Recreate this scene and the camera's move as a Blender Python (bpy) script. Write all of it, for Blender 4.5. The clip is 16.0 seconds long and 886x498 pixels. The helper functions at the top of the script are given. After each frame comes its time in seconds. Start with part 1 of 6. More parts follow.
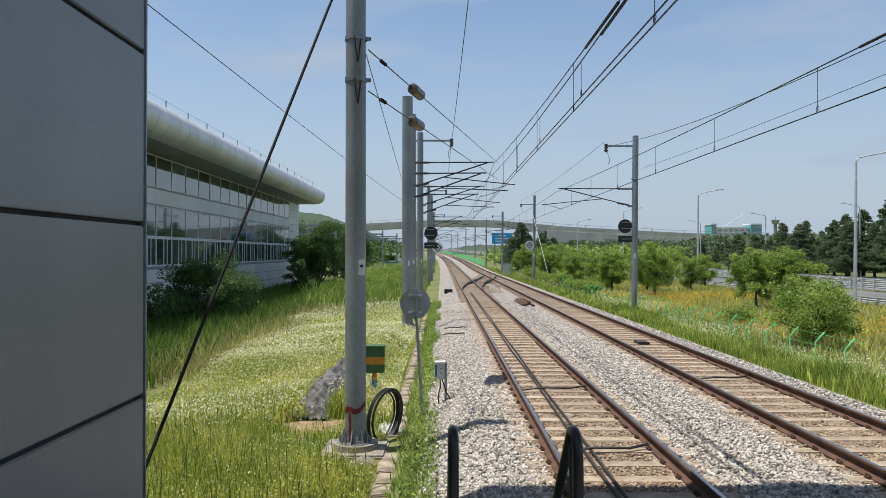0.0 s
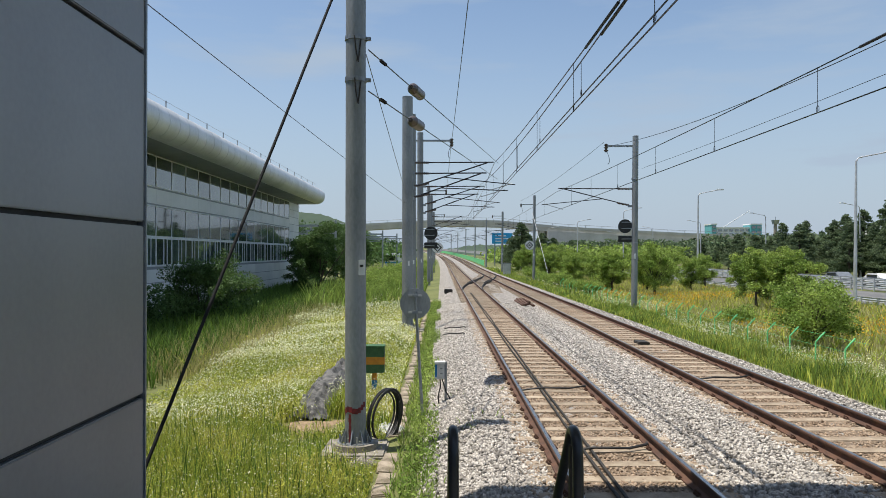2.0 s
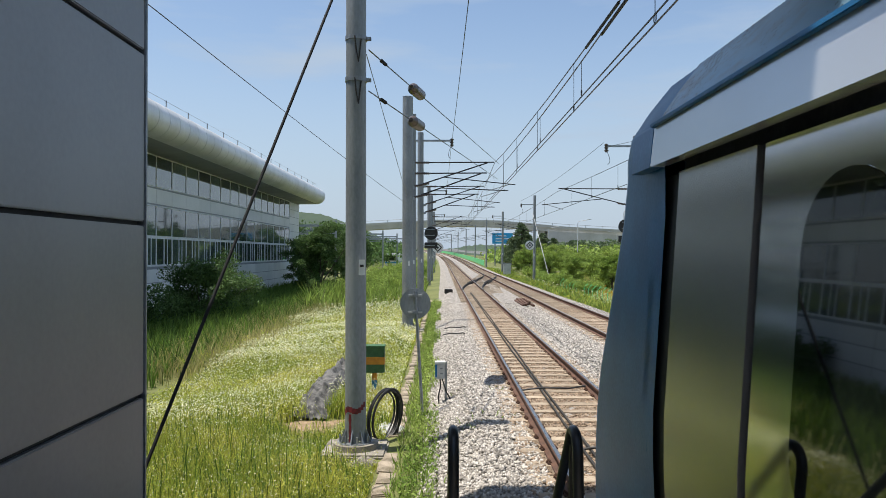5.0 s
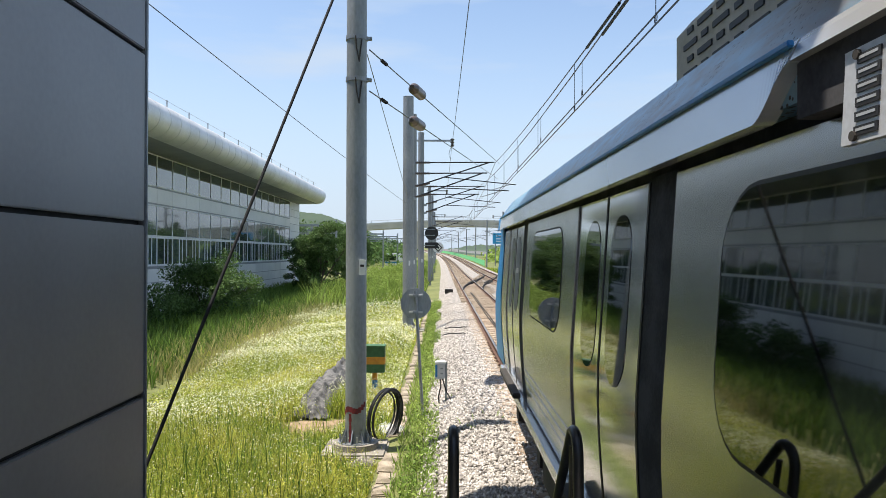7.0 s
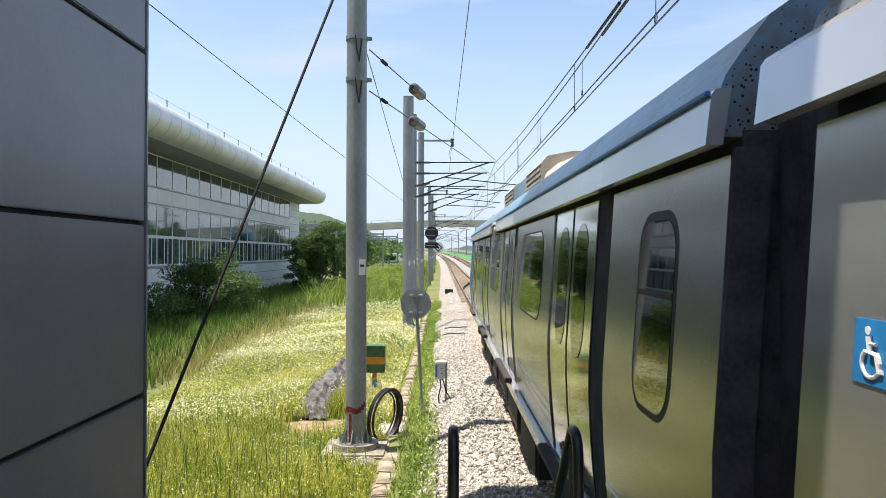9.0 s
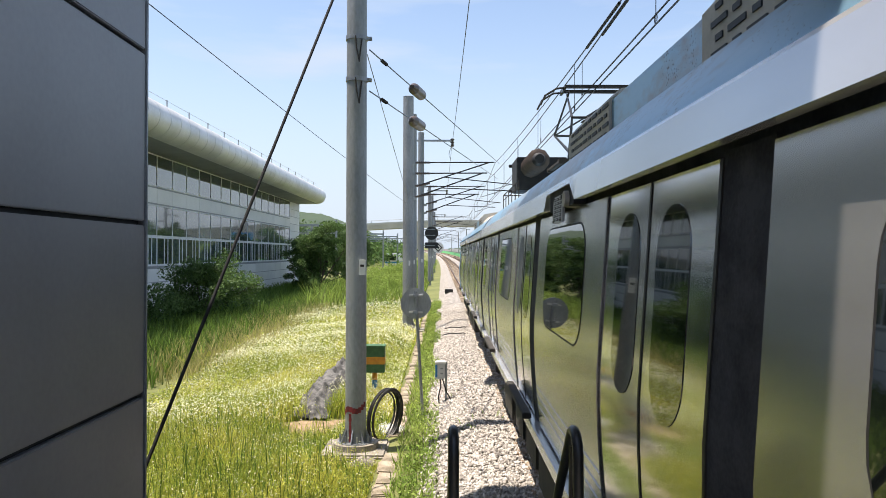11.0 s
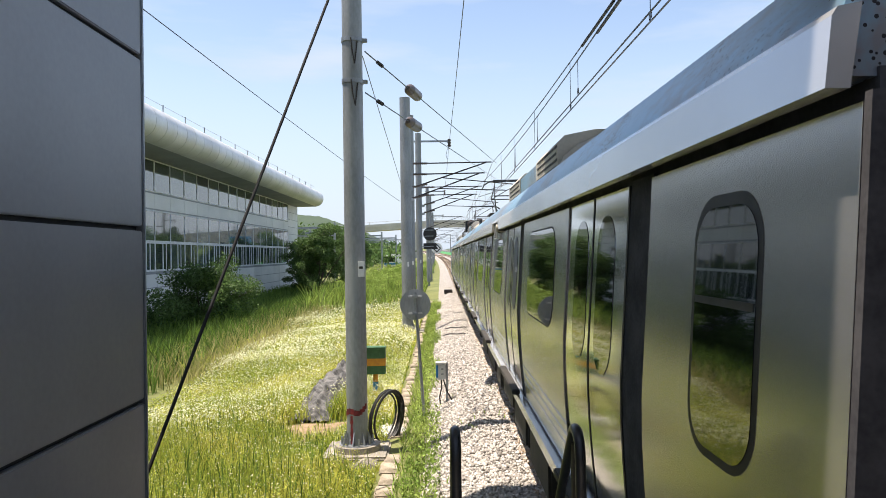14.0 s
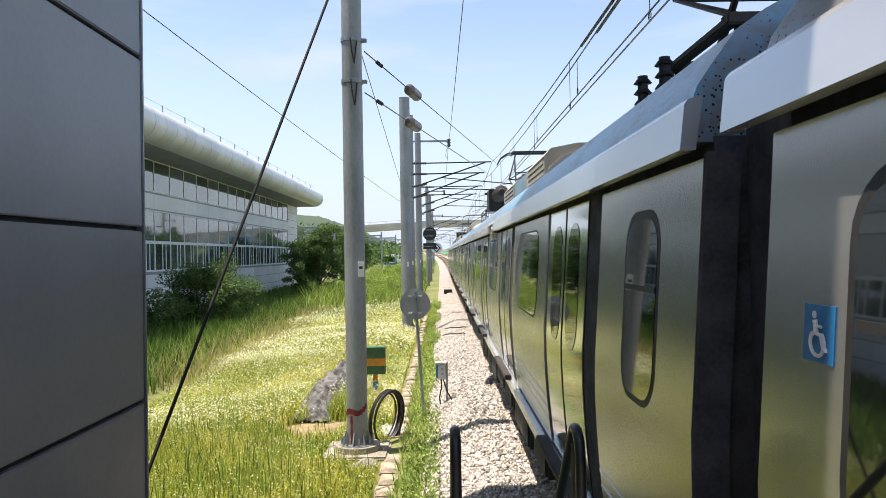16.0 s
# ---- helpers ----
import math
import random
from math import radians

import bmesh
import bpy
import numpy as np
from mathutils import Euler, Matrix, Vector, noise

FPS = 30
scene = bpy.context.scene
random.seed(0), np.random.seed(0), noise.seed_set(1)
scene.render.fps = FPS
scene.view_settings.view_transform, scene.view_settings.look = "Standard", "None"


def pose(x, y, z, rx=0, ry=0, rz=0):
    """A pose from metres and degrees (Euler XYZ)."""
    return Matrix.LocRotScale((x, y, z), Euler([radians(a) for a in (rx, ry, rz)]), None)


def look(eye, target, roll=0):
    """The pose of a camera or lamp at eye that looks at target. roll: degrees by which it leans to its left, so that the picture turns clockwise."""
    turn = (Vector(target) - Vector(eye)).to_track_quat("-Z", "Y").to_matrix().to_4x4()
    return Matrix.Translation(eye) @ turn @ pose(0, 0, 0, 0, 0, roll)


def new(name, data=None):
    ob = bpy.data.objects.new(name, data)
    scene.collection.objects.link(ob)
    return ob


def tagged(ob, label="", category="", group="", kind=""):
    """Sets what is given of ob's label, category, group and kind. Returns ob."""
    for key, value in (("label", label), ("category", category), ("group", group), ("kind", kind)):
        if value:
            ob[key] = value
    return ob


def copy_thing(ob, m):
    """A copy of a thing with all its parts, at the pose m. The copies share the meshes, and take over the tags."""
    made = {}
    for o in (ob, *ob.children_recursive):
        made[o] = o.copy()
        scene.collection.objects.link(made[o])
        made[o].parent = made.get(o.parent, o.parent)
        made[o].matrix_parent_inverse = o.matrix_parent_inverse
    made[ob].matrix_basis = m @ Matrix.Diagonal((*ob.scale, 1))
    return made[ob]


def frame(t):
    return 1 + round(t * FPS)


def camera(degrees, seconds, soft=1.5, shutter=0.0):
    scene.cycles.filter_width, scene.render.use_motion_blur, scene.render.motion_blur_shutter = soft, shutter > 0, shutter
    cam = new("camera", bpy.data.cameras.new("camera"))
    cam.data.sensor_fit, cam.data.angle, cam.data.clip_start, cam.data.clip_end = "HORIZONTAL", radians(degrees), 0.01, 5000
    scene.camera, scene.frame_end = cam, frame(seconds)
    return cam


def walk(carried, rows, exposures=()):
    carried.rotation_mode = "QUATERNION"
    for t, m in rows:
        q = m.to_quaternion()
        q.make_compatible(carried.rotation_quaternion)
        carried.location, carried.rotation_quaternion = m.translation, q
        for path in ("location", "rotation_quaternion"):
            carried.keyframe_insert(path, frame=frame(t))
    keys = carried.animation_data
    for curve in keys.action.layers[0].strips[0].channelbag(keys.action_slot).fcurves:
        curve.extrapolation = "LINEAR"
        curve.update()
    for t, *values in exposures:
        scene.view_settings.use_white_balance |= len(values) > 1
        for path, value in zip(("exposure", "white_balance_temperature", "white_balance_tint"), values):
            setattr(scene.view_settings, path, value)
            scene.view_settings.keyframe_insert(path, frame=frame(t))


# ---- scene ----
# metres; y runs along the tracks away from the platform end, z = 0 at the rail heads
EYE = Vector((0.0, 0.0, 2.6))
LENS = 64.2


def aim(yaw, tilt, roll):
    """Camera pose from degrees: yaw to the right, tilt upwards, roll as look() has it."""
    a, b = radians(yaw), radians(tilt)
    way = Vector((math.sin(a) * math.cos(b), math.cos(a) * math.cos(b), math.sin(b)))
    return look(EYE, EYE + way, roll)


cam = camera(LENS, 16.0, soft=0.6)
walk(cam, [(0, aim(0.12, 0.37, 0)), (4.2, aim(0.12, 0.37, 0)), (6.3, aim(0.07, 0.37, 0.1)), (12.5, aim(0.07, 0.37, 0.12)),
           (13.0, aim(0.12, 0.38, -0.3)), (13.5, aim(0.15, 0.40, -0.65)), (14.0, aim(0.18, 0.41, -0.85)),
           (14.5, aim(0.2, 0.42, -1.0)), (15.5, aim(0.2, 0.42, -1.03)), (16.0, aim(0.2, 0.40, -0.93))],
     exposures=[(0, 0.14, 6600, 10), (4.2, 0.14, 6600, 10), (6.3, 0.66, 6700, 11), (7.1, 0.68, 6750, 12), (7.5, 0.8, 6850, 13), (8.5, 0.82, 6900, 13), (12.0, 0.8, 7050, 15), (16.0, 0.92, 7100, 15)])

# ---- light ----
SUN_WAY = Vector((-0.28, -0.006, 0.96)).normalized()      # towards the sun
world = bpy.data.worlds.new("sky")
scene.world = world
world.use_nodes = True
wn = world.node_tree
wn.nodes.clear()
sky = wn.nodes.new("ShaderNodeTexSky")
sky.sky_type = 'NISHITA'
sky.sun_disc = False
sky.sun_elevation = math.asin(SUN_WAY.z)
sky.sun_rotation = math.atan2(SUN_WAY.x, SUN_WAY.y)
sky.air_density, sky.dust_density, sky.ozone_density = 1.1, 0.7, 2.2
back = wn.nodes.new("ShaderNodeBackground")
back.inputs["Strength"].default_value = 0.124
out = wn.nodes.new("ShaderNodeOutputWorld")
# thin high cloud, mixed into the sky's own colour
co = wn.nodes.new("ShaderNodeTexCoord")
mp = wn.nodes.new("ShaderNodeMapping")
mp.inputs["Scale"].default_value = (1.0, 1.3, 5.5)
mp.inputs["Rotation"].default_value = (0.0, 0.16, 0.5)
nz = wn.nodes.new("ShaderNodeTexNoise")
nz.inputs["Scale"].default_value, nz.inputs["Detail"].default_value, nz.inputs["Roughness"].default_value = 2.6, 6.0, 0.55
rmp = wn.nodes.new("ShaderNodeMapRange")
rmp.inputs["From Min"].default_value, rmp.inputs["From Max"].default_value = 0.43, 0.72
rmp.inputs["To Min"].default_value, rmp.inputs["To Max"].default_value = 0.0, 0.9
# summer haze, thickest at the horizon
sep = wn.nodes.new("ShaderNodeSeparateXYZ")
hz = wn.nodes.new("ShaderNodeMapRange")
hz.interpolation_type = 'SMOOTHSTEP'
hz.inputs["From Min"].default_value, hz.inputs["From Max"].default_value = -0.02, 0.36
hz.inputs["To Min"].default_value, hz.inputs["To Max"].default_value = 0.92, 0.05
mxx = wn.nodes.new("ShaderNodeMath")
mxx.operation = 'MAXIMUM'
cl = wn.nodes.new("ShaderNodeMix")
cl.data_type = 'RGBA'
cl.inputs["B"].default_value = (3.05, 3.8, 4.8, 1)
for a, b in ((co.outputs["Generated"], mp.inputs["Vector"]), (mp.outputs[0], nz.inputs["Vector"]), (nz.outputs["Fac"], rmp.inputs["Value"]),
             (co.outputs["Generated"], sep.inputs[0]), (sep.outputs["Z"], hz.inputs["Value"]), (hz.outputs[0], mxx.inputs[0]), (rmp.outputs[0], mxx.inputs[1]),
             (mxx.outputs[0], cl.inputs["Factor"]), (sky.outputs[0], cl.inputs["A"]), (cl.outputs["Result"], back.inputs["Color"]),
             (back.outputs[0], out.inputs["Surface"])):
    wn.links.new(a, b)
sun = new("sun", bpy.data.lights.new("sun", 'SUN'))
sun.data.energy, sun.data.angle, sun.data.color = 5.0, radians(0.53), (1.0, 0.95, 0.87)
sun.rotation_euler = SUN_WAY.to_track_quat('Z', 'Y').to_euler()


# ---- materials ----
def mat(name, a, b=None, scale=8.0, rough=0.6, metal=0.0, bump=0.0, fine=60.0, random_tint=0.0, island=False,
        stretch=(1, 1, 1), spec=0.5, rough2=None, world_space=False, detail=6.0, mix=(0.35, 0.65), dist=0.02):
    """Two colours mixed by coarse and fine noise, with gloss variation, relief and a tint for each piece."""
    m = bpy.data.materials.new(name)
    m.use_nodes = True
    n, l = m.node_tree.nodes, m.node_tree.links
    bs = n["Principled BSDF"]
    b = b or tuple(c * 0.8 for c in a)
    co = n.new("ShaderNodeTexCoord")
    src = co.outputs["Object"]
    if world_space:
        src = n.new("ShaderNodeNewGeometry").outputs["Position"]
    mp = n.new("ShaderNodeMapping")
    mp.inputs["Scale"].default_value = stretch
    l.new(src, mp.inputs["Vector"])
    n1, n2 = n.new("ShaderNodeTexNoise"), n.new("ShaderNodeTexNoise")
    for nd, s in ((n1, scale), (n2, fine)):
        nd.inputs["Scale"].default_value, nd.inputs["Detail"].default_value = s, detail
        l.new(mp.outputs[0], nd.inputs["Vector"])
    add = n.new("ShaderNodeMath")
    add.operation = 'MULTIPLY_ADD'
    add.inputs[1].default_value = 0.4
    l.new(n2.outputs["Fac"], add.inputs[0])
    l.new(n1.outputs["Fac"], add.inputs[2])
    mr = n.new("ShaderNodeMapRange")
    mr.inputs["From Min"].default_value, mr.inputs["From Max"].default_value = mix[0] + 0.2, mix[1] + 0.2
    l.new(add.outputs[0], mr.inputs["Value"])
    mx = n.new("ShaderNodeMix")
    mx.data_type = 'RGBA'
    mx.inputs["A"].default_value, mx.inputs["B"].default_value = (*a, 1), (*b, 1)
    l.new(mr.outputs[0], mx.inputs["Factor"])
    col = mx.outputs["Result"]
    if random_tint:
        hsv = n.new("ShaderNodeHueSaturation")
        rr = n.new("ShaderNodeMapRange")
        rr.inputs["To Min"].default_value, rr.inputs["To Max"].default_value = 1 - random_tint, 1 + random_tint
        l.new(n.new("ShaderNodeNewGeometry").outputs["Random Per Island"] if island else n.new("ShaderNodeObjectInfo").outputs["Random"], rr.inputs["Value"])
        l.new(rr.outputs[0], hsv.inputs["Value"])
        l.new(col, hsv.inputs["Color"])
        col = hsv.outputs["Color"]
    l.new(col, bs.inputs["Base Color"])
    bs.inputs["Metallic"].default_value = metal
    bs.inputs["Specular IOR Level"].default_value = spec
    r2 = n.new("ShaderNodeMapRange")
    r2.inputs["To Min"].default_value, r2.inputs["To Max"].default_value = rough, rough2 if rough2 is not None else min(1, rough + 0.12)
    l.new(n2.outputs["Fac"], r2.inputs["Value"])
    l.new(r2.outputs[0], bs.inputs["Roughness"])
    if bump:
        bp = n.new("ShaderNodeBump")
        bp.inputs["Strength"].default_value, bp.inputs["Distance"].default_value = bump, dist
        l.new(n2.outputs["Fac"], bp.inputs["Height"])
        l.new(bp.outputs[0], bs.inputs["Normal"])
    return m


def leaf_mat(name, a, b, tint=0.3, through_light=0.35):
    """Foliage: two greens by island, light passes partly through the blade."""
    m = mat(name, a, b, scale=0.7, fine=9, rough=0.55, random_tint=tint, island=True, spec=0.3)
    n, l = m.node_tree.nodes, m.node_tree.links
    bs = n["Principled BSDF"]
    tr = n.new("ShaderNodeBsdfTranslucent")
    sock = bs.inputs["Base Color"].links[0].from_socket
    l.new(sock, tr.inputs["Color"])
    ms = n.new("ShaderNodeMixShader")
    ms.inputs[0].default_value = through_light
    l.new(bs.outputs[0], ms.inputs[1])
    l.new(tr.outputs[0], ms.inputs[2])
    l.new(ms.outputs[0], n["Material Output"].inputs["Surface"])
    return m


M_STEEL = mat("galvanised_steel", (0.34, 0.36, 0.38), (0.24, 0.26, 0.28), 3, 0.42, 0.75, 0.08, 40, 0.06)
M_POLE = mat("galvanised_pole", (0.30, 0.32, 0.33), (0.20, 0.215, 0.225), 1.6, 0.5, 0.35, 0.1, 26, 0.06, stretch=(1, 1, 0.4))
M_STAY = mat("dark_weathered_steel", (0.022, 0.022, 0.023), (0.012, 0.012, 0.013), 4, 0.7, 0.0, 0.05, 40, spec=0.2)
M_BLACKMETAL = mat("black_painted_metal", (0.012, 0.013, 0.014), (0.03, 0.03, 0.03), 6, 0.28, 0.0, 0.02, 50)
M_DARK = mat("dark_undergear", (0.02, 0.019, 0.018), (0.045, 0.038, 0.03), 4, 0.7, 0.0, 0.1, 40)
M_RUBBER = mat("black_rubber", (0.012, 0.012, 0.013), (0.025, 0.025, 0.025), 8, 0.5)
M_RAILHEAD = mat("polished_rail_head", (0.45, 0.42, 0.40), (0.33, 0.29, 0.26), 6, 0.22, 1.0, 0.03, 60, stretch=(1, 0.1, 1))
M_RAILRUST = mat("rusted_rail_web", (0.13, 0.065, 0.04), (0.075, 0.04, 0.028), 5, 0.8, 0.0, 0.2, 50)
M_SLEEPER = mat("dusty_concrete_sleeper", (0.42, 0.345, 0.255), (0.27, 0.21, 0.15), 4, 0.9, 0.0, 0.25, 40, 0.12)
M_BALLAST = mat("grey_granite_ballast", (0.52, 0.485, 0.44), (0.30, 0.275, 0.245), 9, 0.9, 0, 0.3, 60, 0.5, island=True)
M_BALLASTBR = mat("rust_stained_ballast", (0.38, 0.29, 0.21), (0.24, 0.17, 0.115), 9, 0.9, 0, 0.3, 60, 0.4, island=True)
M_BED = mat("ballast_bed", (0.43, 0.40, 0.36), (0.22, 0.2, 0.18), 5, 0.95, 0, 1.0, 22, world_space=True, dist=0.05, mix=(0.3, 0.6))
M_BEDBR = mat("stained_ballast_bed", (0.36, 0.28, 0.2), (0.18, 0.135, 0.095), 5, 0.95, 0, 1.0, 22, world_space=True, dist=0.05, mix=(0.3, 0.6))
M_CONC = mat("weathered_concrete", (0.34, 0.31, 0.26), (0.15, 0.135, 0.11), 3, 0.9, 0, 0.25, 45, 0.08)
M_BRIDGE = mat("pale_bridge_concrete", (0.56, 0.54, 0.51), (0.45, 0.435, 0.41), 0.2, 0.9, 0, 0.1, 3)
M_CONCPATH = mat("trough_lid_concrete", (0.42, 0.35, 0.27), (0.15, 0.125, 0.085), 3, 0.92, 0, 0.3, 45, 0.1)
M_PANEL = mat("grey_composite_panel", (0.30, 0.30, 0.31), (0.265, 0.265, 0.275), 1.2, 0.34, 0.25, 0.01, 30, rough2=0.42)
# panel joints; its near-black also paints the depot's unlit inside
M_JOINT_DIM = mat("dark_joint_and_dim_interior", (0.05, 0.05, 0.05), (0.03, 0.03, 0.03), 6, 0.8)
M_FACADE = mat("white_aluminium_cladding", (0.72, 0.73, 0.74), (0.62, 0.64, 0.65), 0.35, 0.45, 0.1, 0.02, 12, 0.05)
# seams between the cladding; also the painted-in shade of the soffit
M_SEAM_SHADE = mat("grey_seam_and_soffit_shade", (0.30, 0.32, 0.34), (0.24, 0.26, 0.28), 0.6, 0.6)
M_TUBE = mat("white_metal_roof", (0.70, 0.71, 0.72), (0.56, 0.57, 0.57), 0.4, 0.35, 0.3, 0.02, 9, 0.04)
M_FRAME = mat("white_window_frame", (0.72, 0.74, 0.76), (0.6, 0.62, 0.64), 3, 0.5)
M_ASPHALT = mat("road_asphalt", (0.17, 0.17, 0.168), (0.11, 0.11, 0.11), 0.5, 0.9, 0, 0.2, 30)
M_GUARD = mat("galvanised_guardrail", (0.6, 0.61, 0.62), (0.45, 0.46, 0.47), 2, 0.45, 0.5)
M_WHITE = mat("white_paint", (0.78, 0.78, 0.77), (0.66, 0.66, 0.65), 4, 0.5)
M_BLUE = mat("blue_paint", (0.012, 0.20, 0.47), (0.01, 0.155, 0.38), 4, 0.35)
M_SIGNBLUE = mat("blue_road_sign", (0.02, 0.34, 0.66), (0.015, 0.28, 0.56), 4, 0.5)
M_GREENBOX = mat("green_enamel", (0.05, 0.14, 0.05), (0.035, 0.1, 0.035), 9, 0.5, 0, 0.05)
M_ORANGE = mat("orange_band", (0.62, 0.27, 0.02), (0.5, 0.2, 0.02), 9, 0.55)
M_RED = mat("red_paint_mark", (0.20, 0.018, 0.02), (0.10, 0.012, 0.014), 12, 0.7, mix=(0.4, 0.6))
M_FENCE = mat("bright_green_fence", (0.16, 0.62, 0.24), (0.11, 0.5, 0.19), 5, 0.45)
M_TARP = mat("grey_tarpaulin", (0.17, 0.165, 0.155), (0.045, 0.045, 0.043), 5, 0.85, 0, 0.4, 20)
M_DIRT = mat("bare_earth", (0.34, 0.24, 0.15), (0.2, 0.15, 0.08), 5, 0.95, 0, 0.5, 30)
M_PLASTIC = mat("clear_plastic_sheet", (0.6, 0.6, 0.58), (0.4, 0.4, 0.38), 9, 0.25, 0, 0.5, 14)
M_BROWNINS = mat("brown_insulator", (0.10, 0.075, 0.06), (0.06, 0.045, 0.04), 9, 0.3)
M_BARK = mat("bark", (0.10, 0.08, 0.06), (0.05, 0.04, 0.03), 4, 0.9, 0, 0.5, 30, stretch=(1, 1, 0.2))
M_LEAF = leaf_mat("orchard_leaves", (0.33, 0.42, 0.10), (0.17, 0.27, 0.05), 0.55, 0.45)
M_LEAFDK = leaf_mat("dark_shrub_leaves", (0.11, 0.185, 0.055), (0.055, 0.11, 0.03), 0.5)
M_PINE = leaf_mat("pine_needles", (0.15, 0.20, 0.10), (0.08, 0.125, 0.06), 0.55, 0.4)
M_GRASS = leaf_mat("meadow_grass", (0.62, 0.60, 0.13), (0.32, 0.40, 0.055), 0.5, 0.45)
M_GRASSDK = leaf_mat("lush_grass", (0.17, 0.27, 0.05), (0.09, 0.165, 0.03), 0.5, 0.4)
M_DRY = leaf_mat("dry_grass", (0.5, 0.45, 0.2), (0.36, 0.35, 0.13), 0.3, 0.4)
M_FLOWER = leaf_mat("white_wildflowers", (0.86, 0.85, 0.62), (0.74, 0.75, 0.46), 0.2)
M_YFLOWER = leaf_mat("yellow_wildflowers", (0.75, 0.45, 0.02), (0.65, 0.35, 0.01), 0.2)
M_SOIL = mat("meadow_ground", (0.17, 0.18, 0.06), (0.10, 0.12, 0.035), 0.25, 0.95, 0, 0.6, 3.0, world_space=True, dist=0.1)
M_HILL = mat("far_hills", (0.055, 0.085, 0.05), (0.035, 0.06, 0.038), 0.02, 1.0, world_space=True, fine=0.2)
M_STAIN = mat("brushed_stainless", (0.51, 0.50, 0.48), (0.41, 0.405, 0.395), 0.7, 0.17, 0.76, 0.02, 1.6, stretch=(1, 0.3, 2.0), rough2=0.29, dist=0.05, detail=1.5)
M_DOOR = mat("polished_stainless_door", (0.66, 0.66, 0.665), (0.58, 0.58, 0.585), 0.9, 0.08, 0.94, 0.02, 1.4, stretch=(1, 0.4, 1.2), rough2=0.14, dist=0.05, detail=1.5)
M_FASCIA = mat("satin_silver_fascia", (0.68, 0.69, 0.70), (0.58, 0.59, 0.61), 0.8, 0.18, 0.6, 0.0, 3, rough2=0.28, stretch=(1, 0.4, 1), detail=3.0)
M_ROOF = mat("weathered_train_roof", (0.22, 0.40, 0.53), (0.26, 0.27, 0.29), 1.4, 0.3, 0.5, 0.05, 18, mix=(0.42, 0.6), stretch=(1, 0.4, 1))


def soot_specks(m, size, reach):
    """Small black soot specks scattered in drifts over a surface."""
    n, l = m.node_tree.nodes, m.node_tree.links
    bs = n["Principled BSDF"]
    src = bs.inputs["Base Color"].links[0].from_socket
    co = n.new("ShaderNodeTexCoord")
    vo = n.new("ShaderNodeTexVoronoi")
    vo.inputs["Scale"].default_value = size
    drift = n.new("ShaderNodeTexNoise")
    drift.inputs["Scale"].default_value = 2.3
    lim = n.new("ShaderNodeMapRange")
    lim.inputs["From Min"].default_value, lim.inputs["From Max"].default_value = 0.42, 0.7
    lim.inputs["To Min"].default_value, lim.inputs["To Max"].default_value = 0.0, reach
    less = n.new("ShaderNodeMath")
    less.operation = 'LESS_THAN'
    mx = n.new("ShaderNodeMix")
    mx.data_type = 'RGBA'
    l.new(co.outputs["Object"], vo.inputs["Vector"])
    l.new(co.outputs["Object"], drift.inputs["Vector"])
    l.new(drift.outputs["Fac"], lim.inputs["Value"])
    l.new(vo.outputs["Distance"], less.inputs[0])
    l.new(lim.outputs["Result"], less.inputs[1])
    l.new(less.outputs["Value"], mx.inputs["Factor"])
    l.new(src, mx.inputs[6])
    mx.inputs[7].default_value = (0.03, 0.03, 0.035, 1)
    l.new(mx.outputs[2], bs.inputs["Base Color"])


soot_specks(M_ROOF, 48.0, 0.36)
M_AC = mat("beige_unit_casing", (0.58, 0.53, 0.46), (0.45, 0.41, 0.35), 3, 0.6, 0.1, 0.05, 30)
M_BELLOWS = mat("black_gangway_bellows", (0.085, 0.085, 0.09), (0.05, 0.05, 0.055), 6, 0.9, spec=0.1)


def glass_mat(name, tint, rough=0.02, spec=0.9):
    m = mat(name, tint, tuple(c * 0.7 for c in tint), 0.5, rough, 0.0, 0.0, 3, rough2=rough + 0.02, spec=spec)
    return m


M_TRAINGLASS = glass_mat("dark_tinted_glass", (0.008, 0.010, 0.010))
M_TRAINGLASS.node_tree.nodes["Principled BSDF"].inputs["IOR"].default_value = 1.85
M_BGLASS = mat("building_glass", (0.085, 0.115, 0.11), (0.04, 0.06, 0.058), 0.5, 0.03, 0.0, 0.02, 0.9, rough2=0.05, spec=0.8, random_tint=0.45, detail=2.0, dist=0.1)
M_BGLASS.node_tree.nodes["Principled BSDF"].inputs["IOR"].default_value = 2.1


# ---- building tools ----
def box(bm, x0, x1, y0, y1, z0, z1, bevel=0.0):
    vs = bmesh.ops.create_cube(bm, size=1, matrix=Matrix.Translation(((x0 + x1) / 2, (y0 + y1) / 2, (z0 + z1) / 2)) @ Matrix.Diagonal((abs(x1 - x0), abs(y1 - y0), abs(z1 - z0), 1)))["verts"]
    if bevel:
        es = list({e for v in vs for e in v.link_edges})
        bmesh.ops.bevel(bm, geom=es, offset=bevel, segments=2, affect='EDGES')
    return bm


def rod(bm, p0, p1, r0, r1=None, seg=10):
    p0, p1 = Vector(p0), Vector(p1)
    d = p1 - p0
    m = Matrix.Translation((p0 + p1) / 2) @ d.to_track_quat('Z', 'Y').to_matrix().to_4x4()
    bmesh.ops.create_cone(bm, cap_ends=True, segments=seg, radius1=r0, radius2=r0 if r1 is None else r1, depth=d.length, matrix=m)
    return bm


